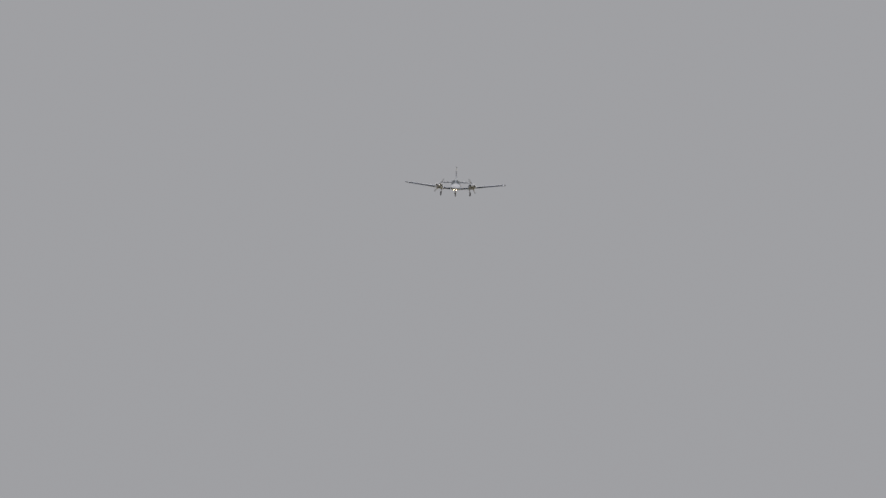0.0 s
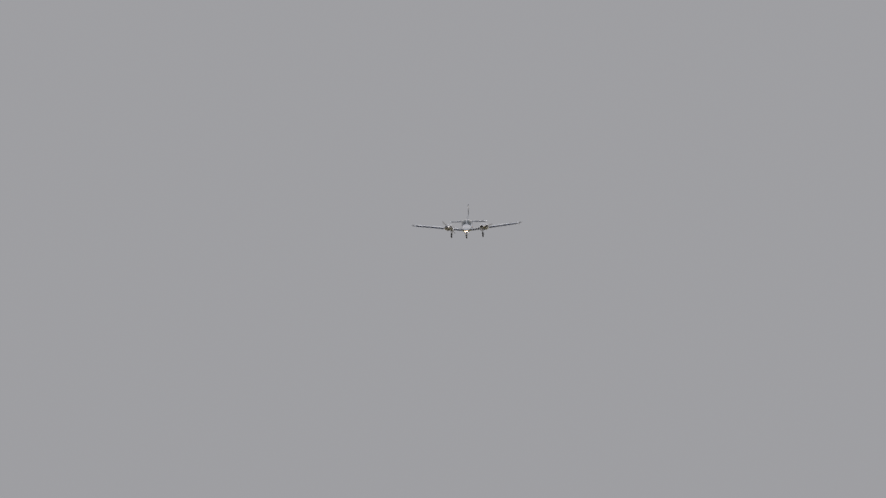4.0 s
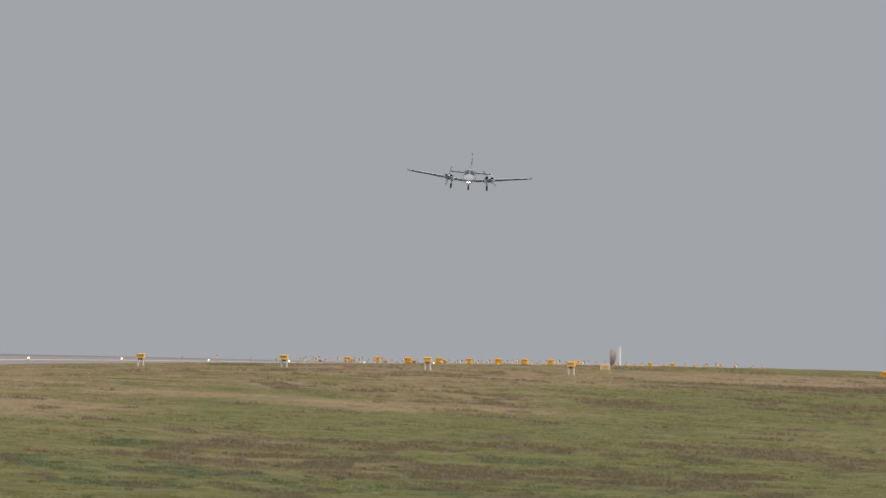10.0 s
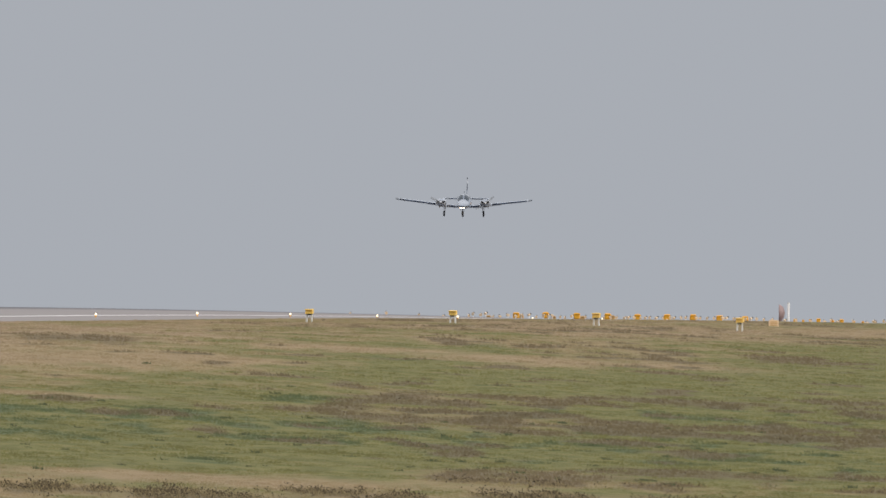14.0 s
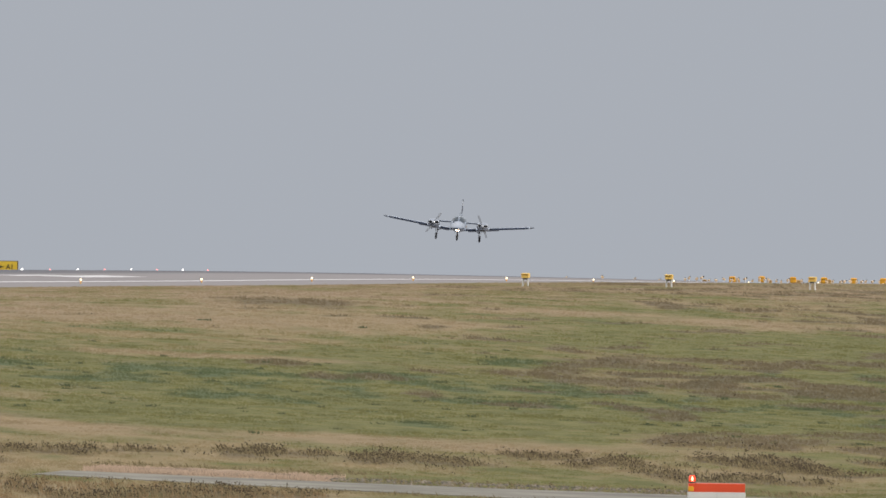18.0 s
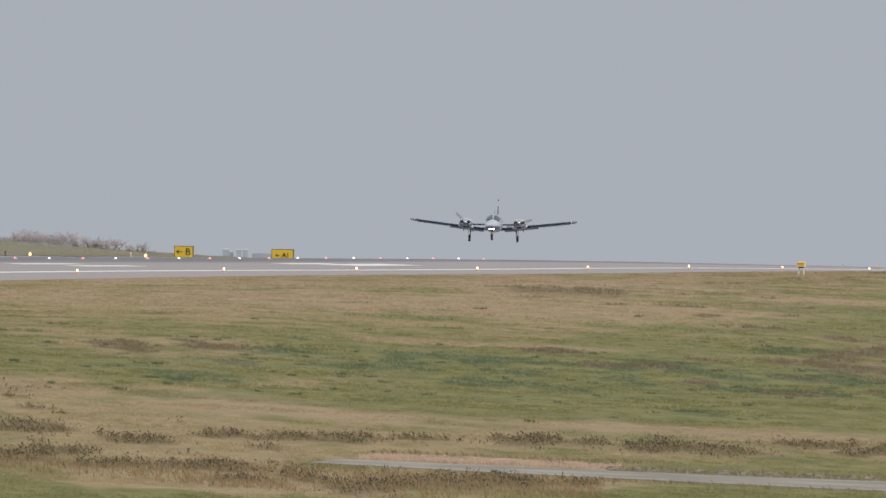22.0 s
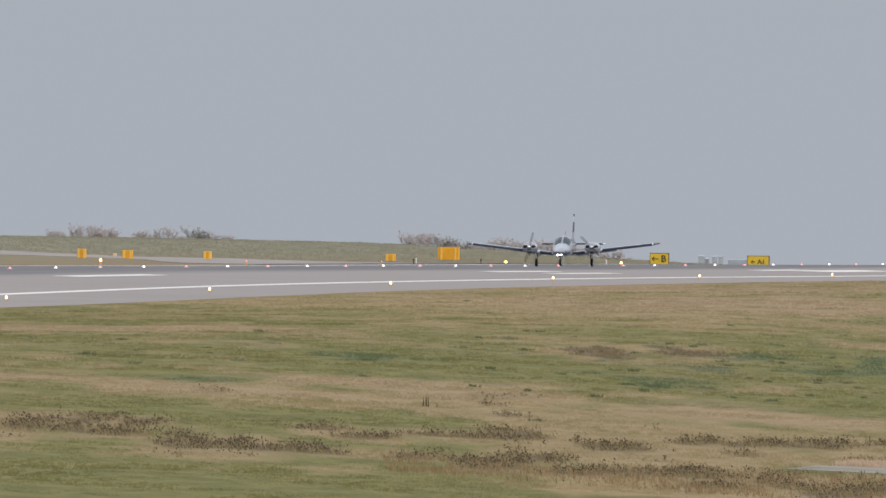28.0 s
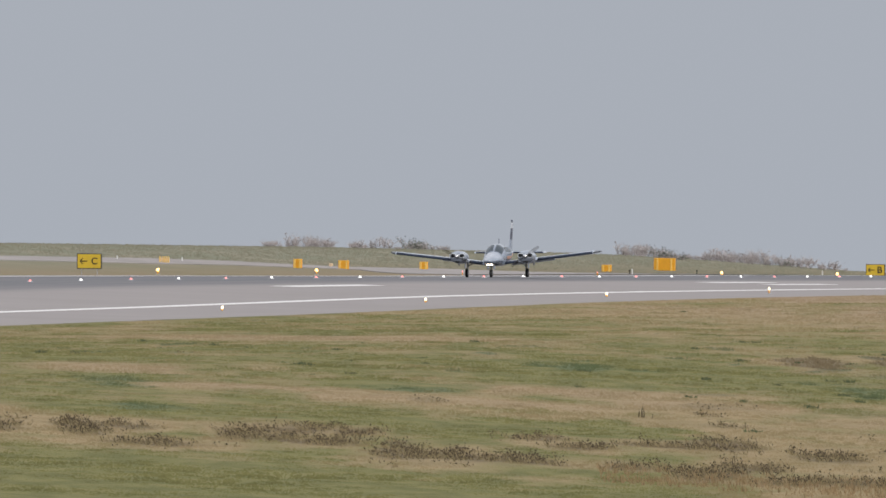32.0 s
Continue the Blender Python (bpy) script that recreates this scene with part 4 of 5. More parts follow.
def slope_box():
    t = thing("approach_indicator_box", "pale yellow approach slope light box on two white legs", "light box", "approach slope indicator boxes")
    def shell(x, y0, y1, z0, z1, lean):
        return loft([[(-x, y0, z0), (x, y0, z0), (x, y0, z1 - lean), (-x, y0, z1 - lean)], [(-x - 0.02, y1, z0 + 0.02), (x + 0.02, y1, z0 + 0.02), (x + 0.02, y1, z1), (-x - 0.02, y1, z1)]])
    part("housing", shell(0.215, -0.42, 0.42, 0.64, 0.94, 0.04), M_PAPI, t, "pale yellow housing with a sloping lid")
    part("hood", boxed(-0.245, 0.245, -0.54, -0.36, 0.87, 0.92, bevel=0.012), M_PAPI, t)
    part("dark_underblock", boxed(-0.11, 0.11, -0.44, 0.36, 0.54, 0.645, bevel=0.006), M_SIGN_RIM, t, "dark block under the housing")
    part("crossbar", boxed(-0.19, 0.19, -0.05, 0.05, 0.585, 0.642), M_STEEL, t)
    for x in (-1, 1):
        leg = part("leg", rod(bmesh.new(), (x * 0.17, 0, 0.0), (x * 0.14, 0, 0.60), 0.055, 0.045), M_POST, t, "splayed white leg")
        part("foot", rod(bmesh.new(), (x * 0.17, 0, -0.05), (x * 0.17, 0, 0.03), 0.085, n=12), M_CONCRETE, leg)
    return t


indicator = slope_box()
indicator.matrix_basis = stand(364.8, 43.8, 0, -0.12)
for d in (52.7, 61.6, 70.5):
    copy_thing(indicator, stand(364.8 + (d - 43.9) * 0.09, d, 0, -0.12))

# ---- taxiway signs ----


def taxi_sign(text, width, tall, low, label, s, d):
    t = thing("taxiway_sign", label, "sign", "taxiway signs", stand(s, d, -2))
    cabinet = part("cabinet", boxed(-width / 2, width / 2, -0.12, 0.12, low, low + tall, bevel=0.02), M_SIGN_RIM, t, "dark framed cabinet")
    part("face", boxed(-width / 2 + 0.05, width / 2 - 0.05, -0.135, -0.10, low + 0.05, low + tall - 0.05), M_SIGN, cabinet, "yellow face with black writing")
    for x in (-width * 0.32, width * 0.32):
        part("leg", rod(bmesh.new(), (x, 0, -0.1), (x, 0, low + 0.02), 0.022), M_STEEL, t)
    small = text == "A1"
    z, k = low + tall * (0.43 if small else 0.5), 0.7 if small else 1.0
    bm = bmesh.new()
    ax = -width * 0.22
    box(bm, ax - 0.20 * k, ax + 0.22 * k, -0.147, -0.134, z - 0.03, z + 0.03)
    part("arrow_shaft", bm, M_BLACK, cabinet, "black arrow")
    bm = bmesh.new()
    for sign in (-1, 1):
        m = Matrix.Translation((ax - 0.14 * k, -0.141, z + sign * 0.075 * k)) @ pose(0, 0, 0, 0, -45 * sign, 0) @ Matrix.Diagonal((0.24 * k, 0.012, 0.055, 1))
        bmesh.ops.create_cube(bm, size=1, matrix=m)
    part("arrow_head", bm, M_BLACK, cabinet, "black arrow head")
    lettering(text, tall * {"B": 0.80, "C": 0.62, "A1": 0.62}[text], 0.006, M_BLACK, cabinet, (width * (0.14 if small else 0.22), -0.141, z - 0.01), (90, 0, 0))
    return t


taxi_sign("C", 1.50, 0.92, 0.35, "yellow taxiway sign with a black arrow and letter C", 301.3, -33.9)
taxi_sign("B", 1.48, 0.90, 0.04, "yellow taxiway sign with a black arrow and letter B", 654.5, -33.9)
taxi_sign("A1", 1.78, 0.84, 0.02, "wide yellow taxiway sign with an arrow and A1", 713.1, -33.9)


def sign_back(width, tall, low, legs, s, d, label):
    """The plain orange back of a sign cabinet."""
    t = thing("sign_cabinet", label, "sign", "orange sign cabinets", stand(s, d, -4))
    body = part("cabinet", boxed(-width / 2, width / 2, -0.14, 0.14, low, low + tall, bevel=0.025), M_ORANGE, t)
    for x in (-width * 0.33, width * 0.33):
        part("rib", boxed(x - 0.06, x + 0.06, -0.18, -0.135, low - (0.22 if legs else 0), low + tall - 0.03, bevel=0.01), M_PAPI, body, "paler raised rib")
        part("leg", rod(bmesh.new(), (x, 0.0, -0.1), (x, 0.0, low + 0.02), 0.05), M_ORANGE, t)
    return t


sign_back(0.57, 0.62, 0.0, False, 451.5, -45.6, "small orange-yellow sign cabinet seen from behind")
sign_back(0.70, 0.60, 0.0, False, 462.8, -44.3, "orange-yellow sign cabinet seen from behind")
sign_back(0.55, 0.53, 0.03, False, 493.3, -43.6, "small orange-yellow sign cabinet seen from behind")
sign_back(0.70, 0.49, 0.04, False, 565.4, -41.5, "orange-yellow sign cabinet seen from behind")
sign_back(1.60, 0.93, 0.03, True, 615.5, -44.5, "large orange-yellow sign cabinet on legs seen from behind")


def marker_post(s, d, tall, mat, head, label):
    t = thing("marker_post", label, "post", "", stand(s, d))
    part("post", rod(bmesh.new(), (0, 0, -0.1), (0, 0, tall), 0.035), mat, t)
    part("cap", boxed(-head, head, -0.06, 0.06, tall - 0.02, tall + head * 1.4, bevel=0.01), mat, t)
    return t


marker_post(424.8, -53.3, 0.22, M_POST, 0.04, "short white marker post in the grass")
marker_post(442.3, -51.9, 0.22, M_POST, 0.04, "short white marker post in the grass")
marker_post(468.6, -46.1, 0.12, M_CREAM, 0.12, "low tan lamp beside the taxiway")
marker_post(520, -33, 0.30, M_POST, 0.05, "short white marker post in the grass")
marker_post(640, -36, 0.32, M_POST, 0.05, "short white marker post in the grass")
marker_post(538, -31, 0.25, M_SIGN_RIM, 0.06, "short dark lamp stub beside the runway")
marker_post(505, -31, 0.25, M_SIGN_RIM, 0.06, "short dark lamp stub beside the runway")
# small sign whose writing cannot be read: upright bars on a pale board
small = thing("small_sign", "small pale yellow sign with unreadable upright bars", "sign", "", stand(426.3, -50.4, -4))
board = part("board", boxed(-0.34, 0.34, -0.03, 0.03, 0.04, 0.36, bevel=0.01), M_CREAM, small)
for x, w in ((-0.30, 0.09), (-0.10, 0.05), (0.02, 0.07), (0.16, 0.05), (0.29, 0.05)):
    part("bar", boxed(x - w / 2, x + w / 2, -0.055, -0.028, 0.02, 0.44), M_PAPI, board)

# ---- striped cabinet with a red obstruction lamp, in the meadow ----


def build_cabinet():
    t = thing("equipment_cabinet", "red and white striped equipment cabinet with a red warning lamp", "cabinet", "", stand(-405.7, 129.75, 6.6, 0.06))
    body = part("body", boxed(-0.72, 0.72, -0.38, 0.38, 0.0, 0.98), M_BOXWHITE, t)
    for k in range(5):
        z1 = 1.08 - 0.225 * k
        mat = M_RED if k % 2 == 0 else M_BOXWHITE
        out = 0.0 if k % 2 == 0 else 0.012
        part("stripe", boxed(-0.735 - out, 0.735 + out, -0.395 - out, 0.395 + out, max(z1 - 0.223, 0.02), z1, bevel=0.008), mat, body, "red painted band" if k % 2 == 0 else "white painted band")
    part("seam", boxed(-0.004, 0.004, -0.412, -0.394, 0.64, 0.85), M_STEEL, body)
    post = part("lamp_post", rod(bmesh.new(), (-0.64, -0.26, 1.06), (-0.64, -0.26, 1.14), 0.04), M_STEEL, t)
    part("bracket", boxed(-0.74, -0.60, -0.43, -0.385, 0.88, 1.00, bevel=0.01), M_ORANGE, post, "yellow bracket")
    lamp = part("warning_lamp", ball(rod(bmesh.new(), (-0.64, -0.26, 1.12), (-0.64, -0.26, 1.23), 0.085, n=16), (-0.64, -0.26, 1.23), 0.085, (1, 1, 0.8)), M_OBSTRUCTION, t, "lit red glass warning lamp", soft=True)
    part("filament", ball(bmesh.new(), (-0.64, -0.345, 1.20), 0.03, (0.6, 0.4, 1.8)), M_BEACON_CORE, lamp, "bright filament")
    part("lamp_base", rod(bmesh.new(), (-0.64, -0.26, 1.09), (-0.64, -0.26, 1.13), 0.108, n=16), M_SIGN_RIM, lamp)


build_cabinet()

# ---- approach lighting beyond the crest ----


def at_bearing(degrees, dist, turn=0.0, lift=0.0):
    x, y = dist * math.sin(radians(degrees)), dist * math.cos(radians(degrees))
    return pose(x, y, ground_at(x, y) + lift, 0, 0, -degrees + turn)


def stalk_light(tall, label):
    t = thing("approach_light", label, "lamp", "approach light stalks")
    part("stalk", rod(bmesh.new(), (0, 0, -0.5), (0, 0, tall), 0.07, 0.055, n=8), M_POST, t, "pale stalk")
    head = part("head", rod(bmesh.new(), (0, -0.13, tall + 0.06), (0, 0.13, tall + 0.12), 0.12, 0.09, n=12), M_CREAM, t, "faded cream lamp head")
    part("back", rod(bmesh.new(), (0.02, 0.05, tall + 0.10), (0.05, 0.2, tall + 0.20), 0.075, n=8), M_SIGN_RIM, head)
    return t


def light_unit(size, mat, label):
    t = thing("approach_light_unit", label, "light box", "orange approach light units")
    part("housing", boxed(-size / 2, size / 2, -0.25, 0.25, 0.14, 0.14 + size * 0.95, bevel=size * 0.22), mat, t)
    part("visor", boxed(-size / 2 + 0.04, size / 2 - 0.04, -0.33, -0.22, 0.14 + size * 0.72, 0.14 + size * 0.86), mat, t)
    for x in (-size * 0.3, size * 0.3):
        part("leg", rod(bmesh.new(), (x, 0, -0.45), (x, 0, 0.16), 0.05, n=8), M_POST, t)
    return t


stalk = stalk_light(0.24, "approach lamp with a faded cream head on a pale stalk")
stalk.matrix_basis = at_bearing(1.60, 1950)
unit = light_unit(0.62, M_ORANGE, "bright orange approach light unit on short legs")
unit.matrix_basis = at_bearing(1.696, 2000)
unit_dull = light_unit(0.46, M_ORANGE_DULL, "faded orange approach light unit on short legs")
unit_dull.matrix_basis = at_bearing(1.622, 2060)
rng = random.Random(21)
for b in (1.775, 1.859, 1.942, 2.022, 2.101, 2.171, 2.242, 2.31):
    copy_thing(unit, at_bearing(b, 2000 + rng.uniform(-20, 20), rng.uniform(-8, 8), 0.14 * smooth(1.95, 2.2, b)))
for b in (1.710, 1.796, 1.874, 1.955, 2.105, 2.176):
    copy_thing(unit_dull, at_bearing(b, 2050 + rng.uniform(-20, 20), rng.uniform(-8, 8), 0.1 * smooth(1.95, 2.2, b)))
unit_small = light_unit(0.36, M_ORANGE, "small orange approach light unit on short legs")
unit_small.matrix_basis = at_bearing(2.445, 2000, 0, 0.30)
for b in (2.507, 2.569):
    copy_thing(unit_small, at_bearing(b, 2000 + rng.uniform(-12, 12), rng.uniform(-8, 8), 0.38))
for b in (2.54, 2.66, 2.691):
    copy_thing(stalk, at_bearing(b, 2000 + rng.uniform(-12, 12), rng.uniform(-30, 30), 0.40 - 0.10 * smooth(2.58, 2.7, b)))
unit_slim = light_unit(0.24, M_ORANGE, "slim orange approach light unit on short legs")
unit_slim.matrix_basis = at_bearing(2.466, 2000, 0, 0.34)
for b in (2.485, 2.545, 2.601, 2.626, 2.659):
    copy_thing(unit_slim, at_bearing(b, 2000 + rng.uniform(-12, 12), rng.uniform(-8, 8), 0.42 - 0.10 * smooth(2.58, 2.7, b)))
b = 1.10
while b < 2.78:
    if b < 1.55:
        b += 0.038 + 0.05 * rng.random()
    elif b < 2.35:
        b += 0.009 + 0.013 * rng.random()
    else:
        b += 0.017 + 0.026 * rng.random()
    copy_thing(stalk, at_bearing(b, 1950 + rng.uniform(-60, 90), rng.uniform(-40, 40), 0.28 * smooth(1.9, 2.3, b)))
# an orange marker box near the end of the meadow
light_unit(0.66, M_ORANGE, "orange marker box standing alone in the grass").matrix_basis = stand(527.2, 78.9, 3, -0.36) @ Matrix.Diagonal((0.8, 1, 1, 1))
light_unit(0.66, M_ORANGE, "orange marker box standing alone in the grass").matrix_basis = at_bearing(3.60, 1500) @ Matrix.Diagonal((0.8, 1, 1, 1))

# cream notice board, its writing not readable
board_t = thing("notice_board", "cream notice board with unreadable lines on two legs", "sign", "", stand(436.0, 66.9, 2))
face = part("board", boxed(-0.32, 0.32, -0.03, 0.03, -0.05, 0.44, bevel=0.01), M_CREAM, board_t)
for z in (0.32, 0.21, 0.10):
    part("line", boxed(-0.22, 0.22, -0.042, -0.029, z - 0.025, z + 0.025), M_ORANGE_DULL, face)
for x in (-0.2, 0.2):
    part("leg", rod(bmesh.new(), (x, 0, -0.1), (x, 0, 0.15), 0.03), M_POST, board_t)

# mast and dish
mast = thing("white_mast", "thick white mast behind the approach lights", "mast", "", at_bearing(2.4256, 1900))
part("shaft", rod(bmesh.new(), (0, 0, -0.2), (0, 0, 2.05), 0.125, n=16), M_POST, mast)
part("cap", rod(bmesh.new(), (0, 0, 2.05), (0, 0, 2.10), 0.14, n=16), M_POST, mast)
dish_t = thing("dish_antenna", "brownish half-round dish antenna on a short post", "antenna", "", at_bearing(2.4085, 1905))
rings = []
for k in range(9):
    q = k / 8
    r = 0.76 * math.sqrt(max(1 - q * q, 0.0004))
    rings.append([(-0.28 + 0.55 * q, r * math.cos(2 * math.pi * i / 24), 1.18 + r * math.sin(2 * math.pi * i / 24)) for i in range(24)])
part("dish", loft(rings), M_DISH, dish_t, soft=True)
part("post", rod(bmesh.new(), (-0.1, 0, -0.2), (-0.1, 0, 0.6), 0.08), M_DISH, dish_t)

# ---- hazy buildings far behind the airfield, the haze put into their wall and roof colours ----


def far_building(bearing, dist, width, tall, roof, label):
    x, y = dist * math.sin(radians(bearing)), dist * math.cos(radians(bearing))
    g = ground_at(x, y)
    eave = 5.5 - dist * math.tan(radians(0.226))
    t = thing("far_building", label, "building", "", pose(x, y, g, 0, 0, -bearing))
    top = eave - g + tall
    wall = part("wall", boxed(-width / 2, width / 2, -6, 6, -0.5, top), M_FAR_WALL, t)
    part("roof", loft([[(-width / 2, -6.02, top), (-width / 2, 6.02, top), (-width / 2, 0, top + roof)], [(width / 2, -6.02, top), (width / 2, 6.02, top), (width / 2, 0, top + roof)]]), M_FAR_ROOF, t)
    n = int(width / 1.1)
    for i in range(n):
        wx = -width / 2 + (i + 0.5) * width / n
        part("window", boxed(wx - 0.35, wx + 0.35, -6.05, -5.98, top - 1.4, top - 0.5), M_FAR_ROOF, wall)


far_building(-0.402, 2620, 0.8, 0.40, 0.12, "hazy narrow tower far beyond the airfield")
far_building(-0.388, 2650, 0.5, 0.12, 0.08, "low hazy house beside a tower far beyond the airfield")
far_building(-0.367, 2640, 0.6, 0.36, 0.12, "hazy narrow building far beyond the airfield")
far_building(-0.350, 2600, 0.6, 0.36, 0.10, "hazy narrow building far beyond the airfield")
far_building(-0.306, 2900, 2.6, -0.02, 0.06, "long low hazy building far beyond the airfield")

# ---- plants ----


def blades(name, roots, mat, label, per, wide, tall, lean, seed, category="grass", soft=True, tint=None):
    """Many upright blades: per blades round each root (x, y, z, size)."""
    rs = np.random.RandomState(seed)
    roots = np.repeat(np.array(roots), per, axis=0)
    n = len(roots)
    size = roots[:, 3] * rs.uniform(0.55, 1.15, n)
    turn = rs.uniform(-0.42, 1.2, n)
    half = 0.5 * wide * roots[:, 3] * rs.uniform(0.6, 1.3, n)
    base = roots[:, :3] + np.stack([rs.normal(0, 1.4 * wide, n) * roots[:, 3], rs.normal(0, 1.4 * wide, n) * roots[:, 3], np.full(n, -0.03)], 1)
    side = np.stack([half * np.cos(turn), half * np.sin(turn), np.zeros(n)], 1)
    out = rs.uniform(-0.2, np.pi + 0.2, n)
    tip = base + np.stack([lean * size * np.cos(out), lean * size * np.sin(out), tall * size + 0.03], 1)
    mid = (base + tip) * 0.5 + side * 0.75 + np.array((0, 0, 0.12)) * (tall * size)[:, None]
    verts = np.stack([base - side, base + side, mid, tip], 1).reshape(-1, 3)
    k = np.arange(n) * 4
    faces = np.concatenate([np.stack([k, k + 1, k + 2], 1), np.stack([k, k + 2, k + 3], 1)])
    me = bpy.data.meshes.new(name)
    me.from_pydata(verts.tolist(), [], faces.tolist())
    me.materials.append(mat)
    if tint is not None:
        lay_cover(me, np.repeat(np.repeat(tint, per, axis=0), 4, axis=0))
    if soft:
        me.shade_smooth()
        up = rs.normal(0, 0.08, (len(verts), 3)) + np.array((0, -0.25, 1.0))
        me.normals_split_custom_set_from_vertices((up / np.linalg.norm(up, axis=1)[:, None]).tolist())
    return tagged(new(name, me), label, category, kind="stuff")


def seed_head(verts, faces, x, y, z, r):
    k = len(verts)
    verts += [(x - r, y, z), (x, y - r, z), (x + r, y, z), (x, y + r, z), (x, y, z + r * 1.6), (x, y, z - r * 1.2)]
    faces += [(k, k + 1, k + 4), (k + 1, k + 2, k + 4), (k + 2, k + 3, k + 4), (k + 3, k, k + 4), (k + 1, k, k + 5), (k + 2, k + 1, k + 5), (k + 3, k + 2, k + 5), (k, k + 3, k + 5)]


def in_road(s, d):
    q = min(d, 132) - 108.6
    if 108.0 < d < 115.0 and -366 < s < -360.5:
        return True
    return -374.8 - 0.17 * q < s < -365.5 + 0.25 * q and d > 107.6


def build_meadow_plants():
    rng = random.Random(8)
    places, sizes = [], []
    for low, high, n, grow in ((520, 700, 70000, 1.0), (700, 900, 65000, 1.15), (900, 1500, 60000, 1.35)):
        made = 0
        while made < n:
            a, r = rng.uniform(-3.7, 4.9), rng.uniform(low, high)
            x, y = r * math.sin(radians(a)), r * math.cos(radians(a))
            s, d = plan(x, y)
            if d < 31 or in_road(s, d):
                made += d < 31 and rng.random() < 0.02
                continue
            made += 1
            places.append((x, y, height(s, d)))
            sizes.append(max(0.3, grow * (0.75 + 0.5 * noise.noise((x * 0.8, y * 0.3, 5)) + 0.35 * rng.random())))
    places, sizes = np.array(places), np.array(sizes)
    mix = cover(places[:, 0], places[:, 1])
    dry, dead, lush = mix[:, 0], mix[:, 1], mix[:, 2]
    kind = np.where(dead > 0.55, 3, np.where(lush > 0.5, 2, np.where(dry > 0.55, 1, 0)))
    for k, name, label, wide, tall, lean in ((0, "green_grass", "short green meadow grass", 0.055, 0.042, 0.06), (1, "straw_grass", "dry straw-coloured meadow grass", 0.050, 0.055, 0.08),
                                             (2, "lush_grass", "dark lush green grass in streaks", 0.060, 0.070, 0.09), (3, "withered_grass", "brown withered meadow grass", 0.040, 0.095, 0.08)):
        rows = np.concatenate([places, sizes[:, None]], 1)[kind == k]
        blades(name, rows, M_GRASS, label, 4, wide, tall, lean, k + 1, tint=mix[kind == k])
    # single dark tussocks, some where they stand alone, some strewn
    many = []
    lone = ((-0.53, 714, 0.75), (-0.60, 716, 0.4), (-0.32, 699, 0.22), (0.75, 696, 0.3), (0.835, 702, 0.8), (1.625, 866, 0.35), (-0.03, 764, 0.4), (-1.30, 742, 0.5), (-2.05, 735, 0.6), (1.90, 772, 0.6), (0.30, 770, 0.35), (1.45, 792, 0.5), (2.05, 700, 0.4))
    strewn = [(rng.uniform(-1.0, 4.8) if rng.random() < 0.9 else rng.uniform(-3.6, -1.0), rng.uniform(560, 1000) if rng.random() < 0.25 else rng.uniform(690, 830), rng.uniform(0.05, 0.25)) for _ in range(230)]
    for a, r, w in lone + tuple(strewn):
        x, y = r * math.sin(radians(a)), r * math.cos(radians(a))
        s, d = plan(x, y)
        if d < 34 or in_road(s, d):
            continue
        h = height(s, d)
        for _ in range(int(8 + 44 * w)):
            q = max(-1.0, min(1.0, rng.gauss(0, 0.5)))
            many.append((x + q * w, y + rng.gauss(0, 0.3), h, rng.uniform(0.5, 1.0) * (1.15 - 0.85 * abs(q))))
    blades("grass_tussocks", many, M_TUSSOCK, "scattered dark green grass tussocks", 3, 0.07, 0.11, 0.12, 5)
    # dead weeds stand in the drifts, taller towards the viewer
    tries = []
    while len(tries) < 150000:
        a = rng.uniform(-3.2, 2.9)
        r = rng.uniform(530, 690) if rng.random() < 0.72 else rng.uniform(690, 960)
        x, y = r * math.sin(radians(a)), r * math.cos(radians(a))
        s, d = plan(x, y)
        if not in_road(s, d) and d > 45:
            tries.append((x, y, height(s, d)))
    tries = np.array(tries)
    mix = cover(tries[:, 0], tries[:, 1])[:, 1]
    roots, verts, faces = [], [], []
    for (x, y, z), thick in zip(tries.tolist(), mix.tolist()):
        if thick * (0.80 + 1.1 * noise.noise((x * 1.1, y * 0.22, 31))) < 0.21 + 0.60 * rng.random():
            continue
        near = 1 - smooth(640, 720, math.hypot(x, y))
        if near < 0.5 and rng.random() < 0.55:
            continue
        tall = rng.uniform(0.40, 1.20) * (0.50 + 0.50 * near) * (0.8 + 0.4 * thick)
        roots.append((x, y, z, tall))
        if rng.random() < 0.35 + 0.5 * near:
            for _ in range(rng.randint(1, 3)):
                seed_head(verts, faces, x + rng.uniform(-0.10, 0.10), y + rng.uniform(-0.1, 0.1), z + 0.17 * tall * rng.uniform(0.45, 1.2), rng.uniform(0.009, 0.022))
    # weeds behind the bare earth and along the road
    for _ in range(1500):
        d = rng.uniform(107.0, 128)
        s = -365.5 + 0.25 * (d - 108.6) + (rng.uniform(9, 15) if d < 115 else rng.uniform(0, 8))
        if rng.random() < 0.3:
            s = -375 - 0.17 * (d - 108.6) + rng.uniform(-3, 0.8)
        p = spot(s, d)
        roots.append((p.x, p.y, p.z, rng.uniform(0.35, 0.9)))
    # bleached grass along the road's far edge, and thin reddish stems before the road
    verge = []
    for _ in range(2600):
        d = 108.1 + 6.6 * rng.random() ** 1.1
        p = spot(-365.6 + 0.25 * (d - 108.6) + 6.0 * rng.random() * (0.75 + 0.4 * noise.noise((d * 1.6, 4, 0))), d, 0.03)
        verge.append((p.x, p.y, p.z, rng.uniform(0.4, 1.1)))
    blades("bleached_grass", verge, M_BLEACHED, "pinkish bleached grass along the concrete road", 4, 0.035, 0.15, 0.10, 14)
    stems = []
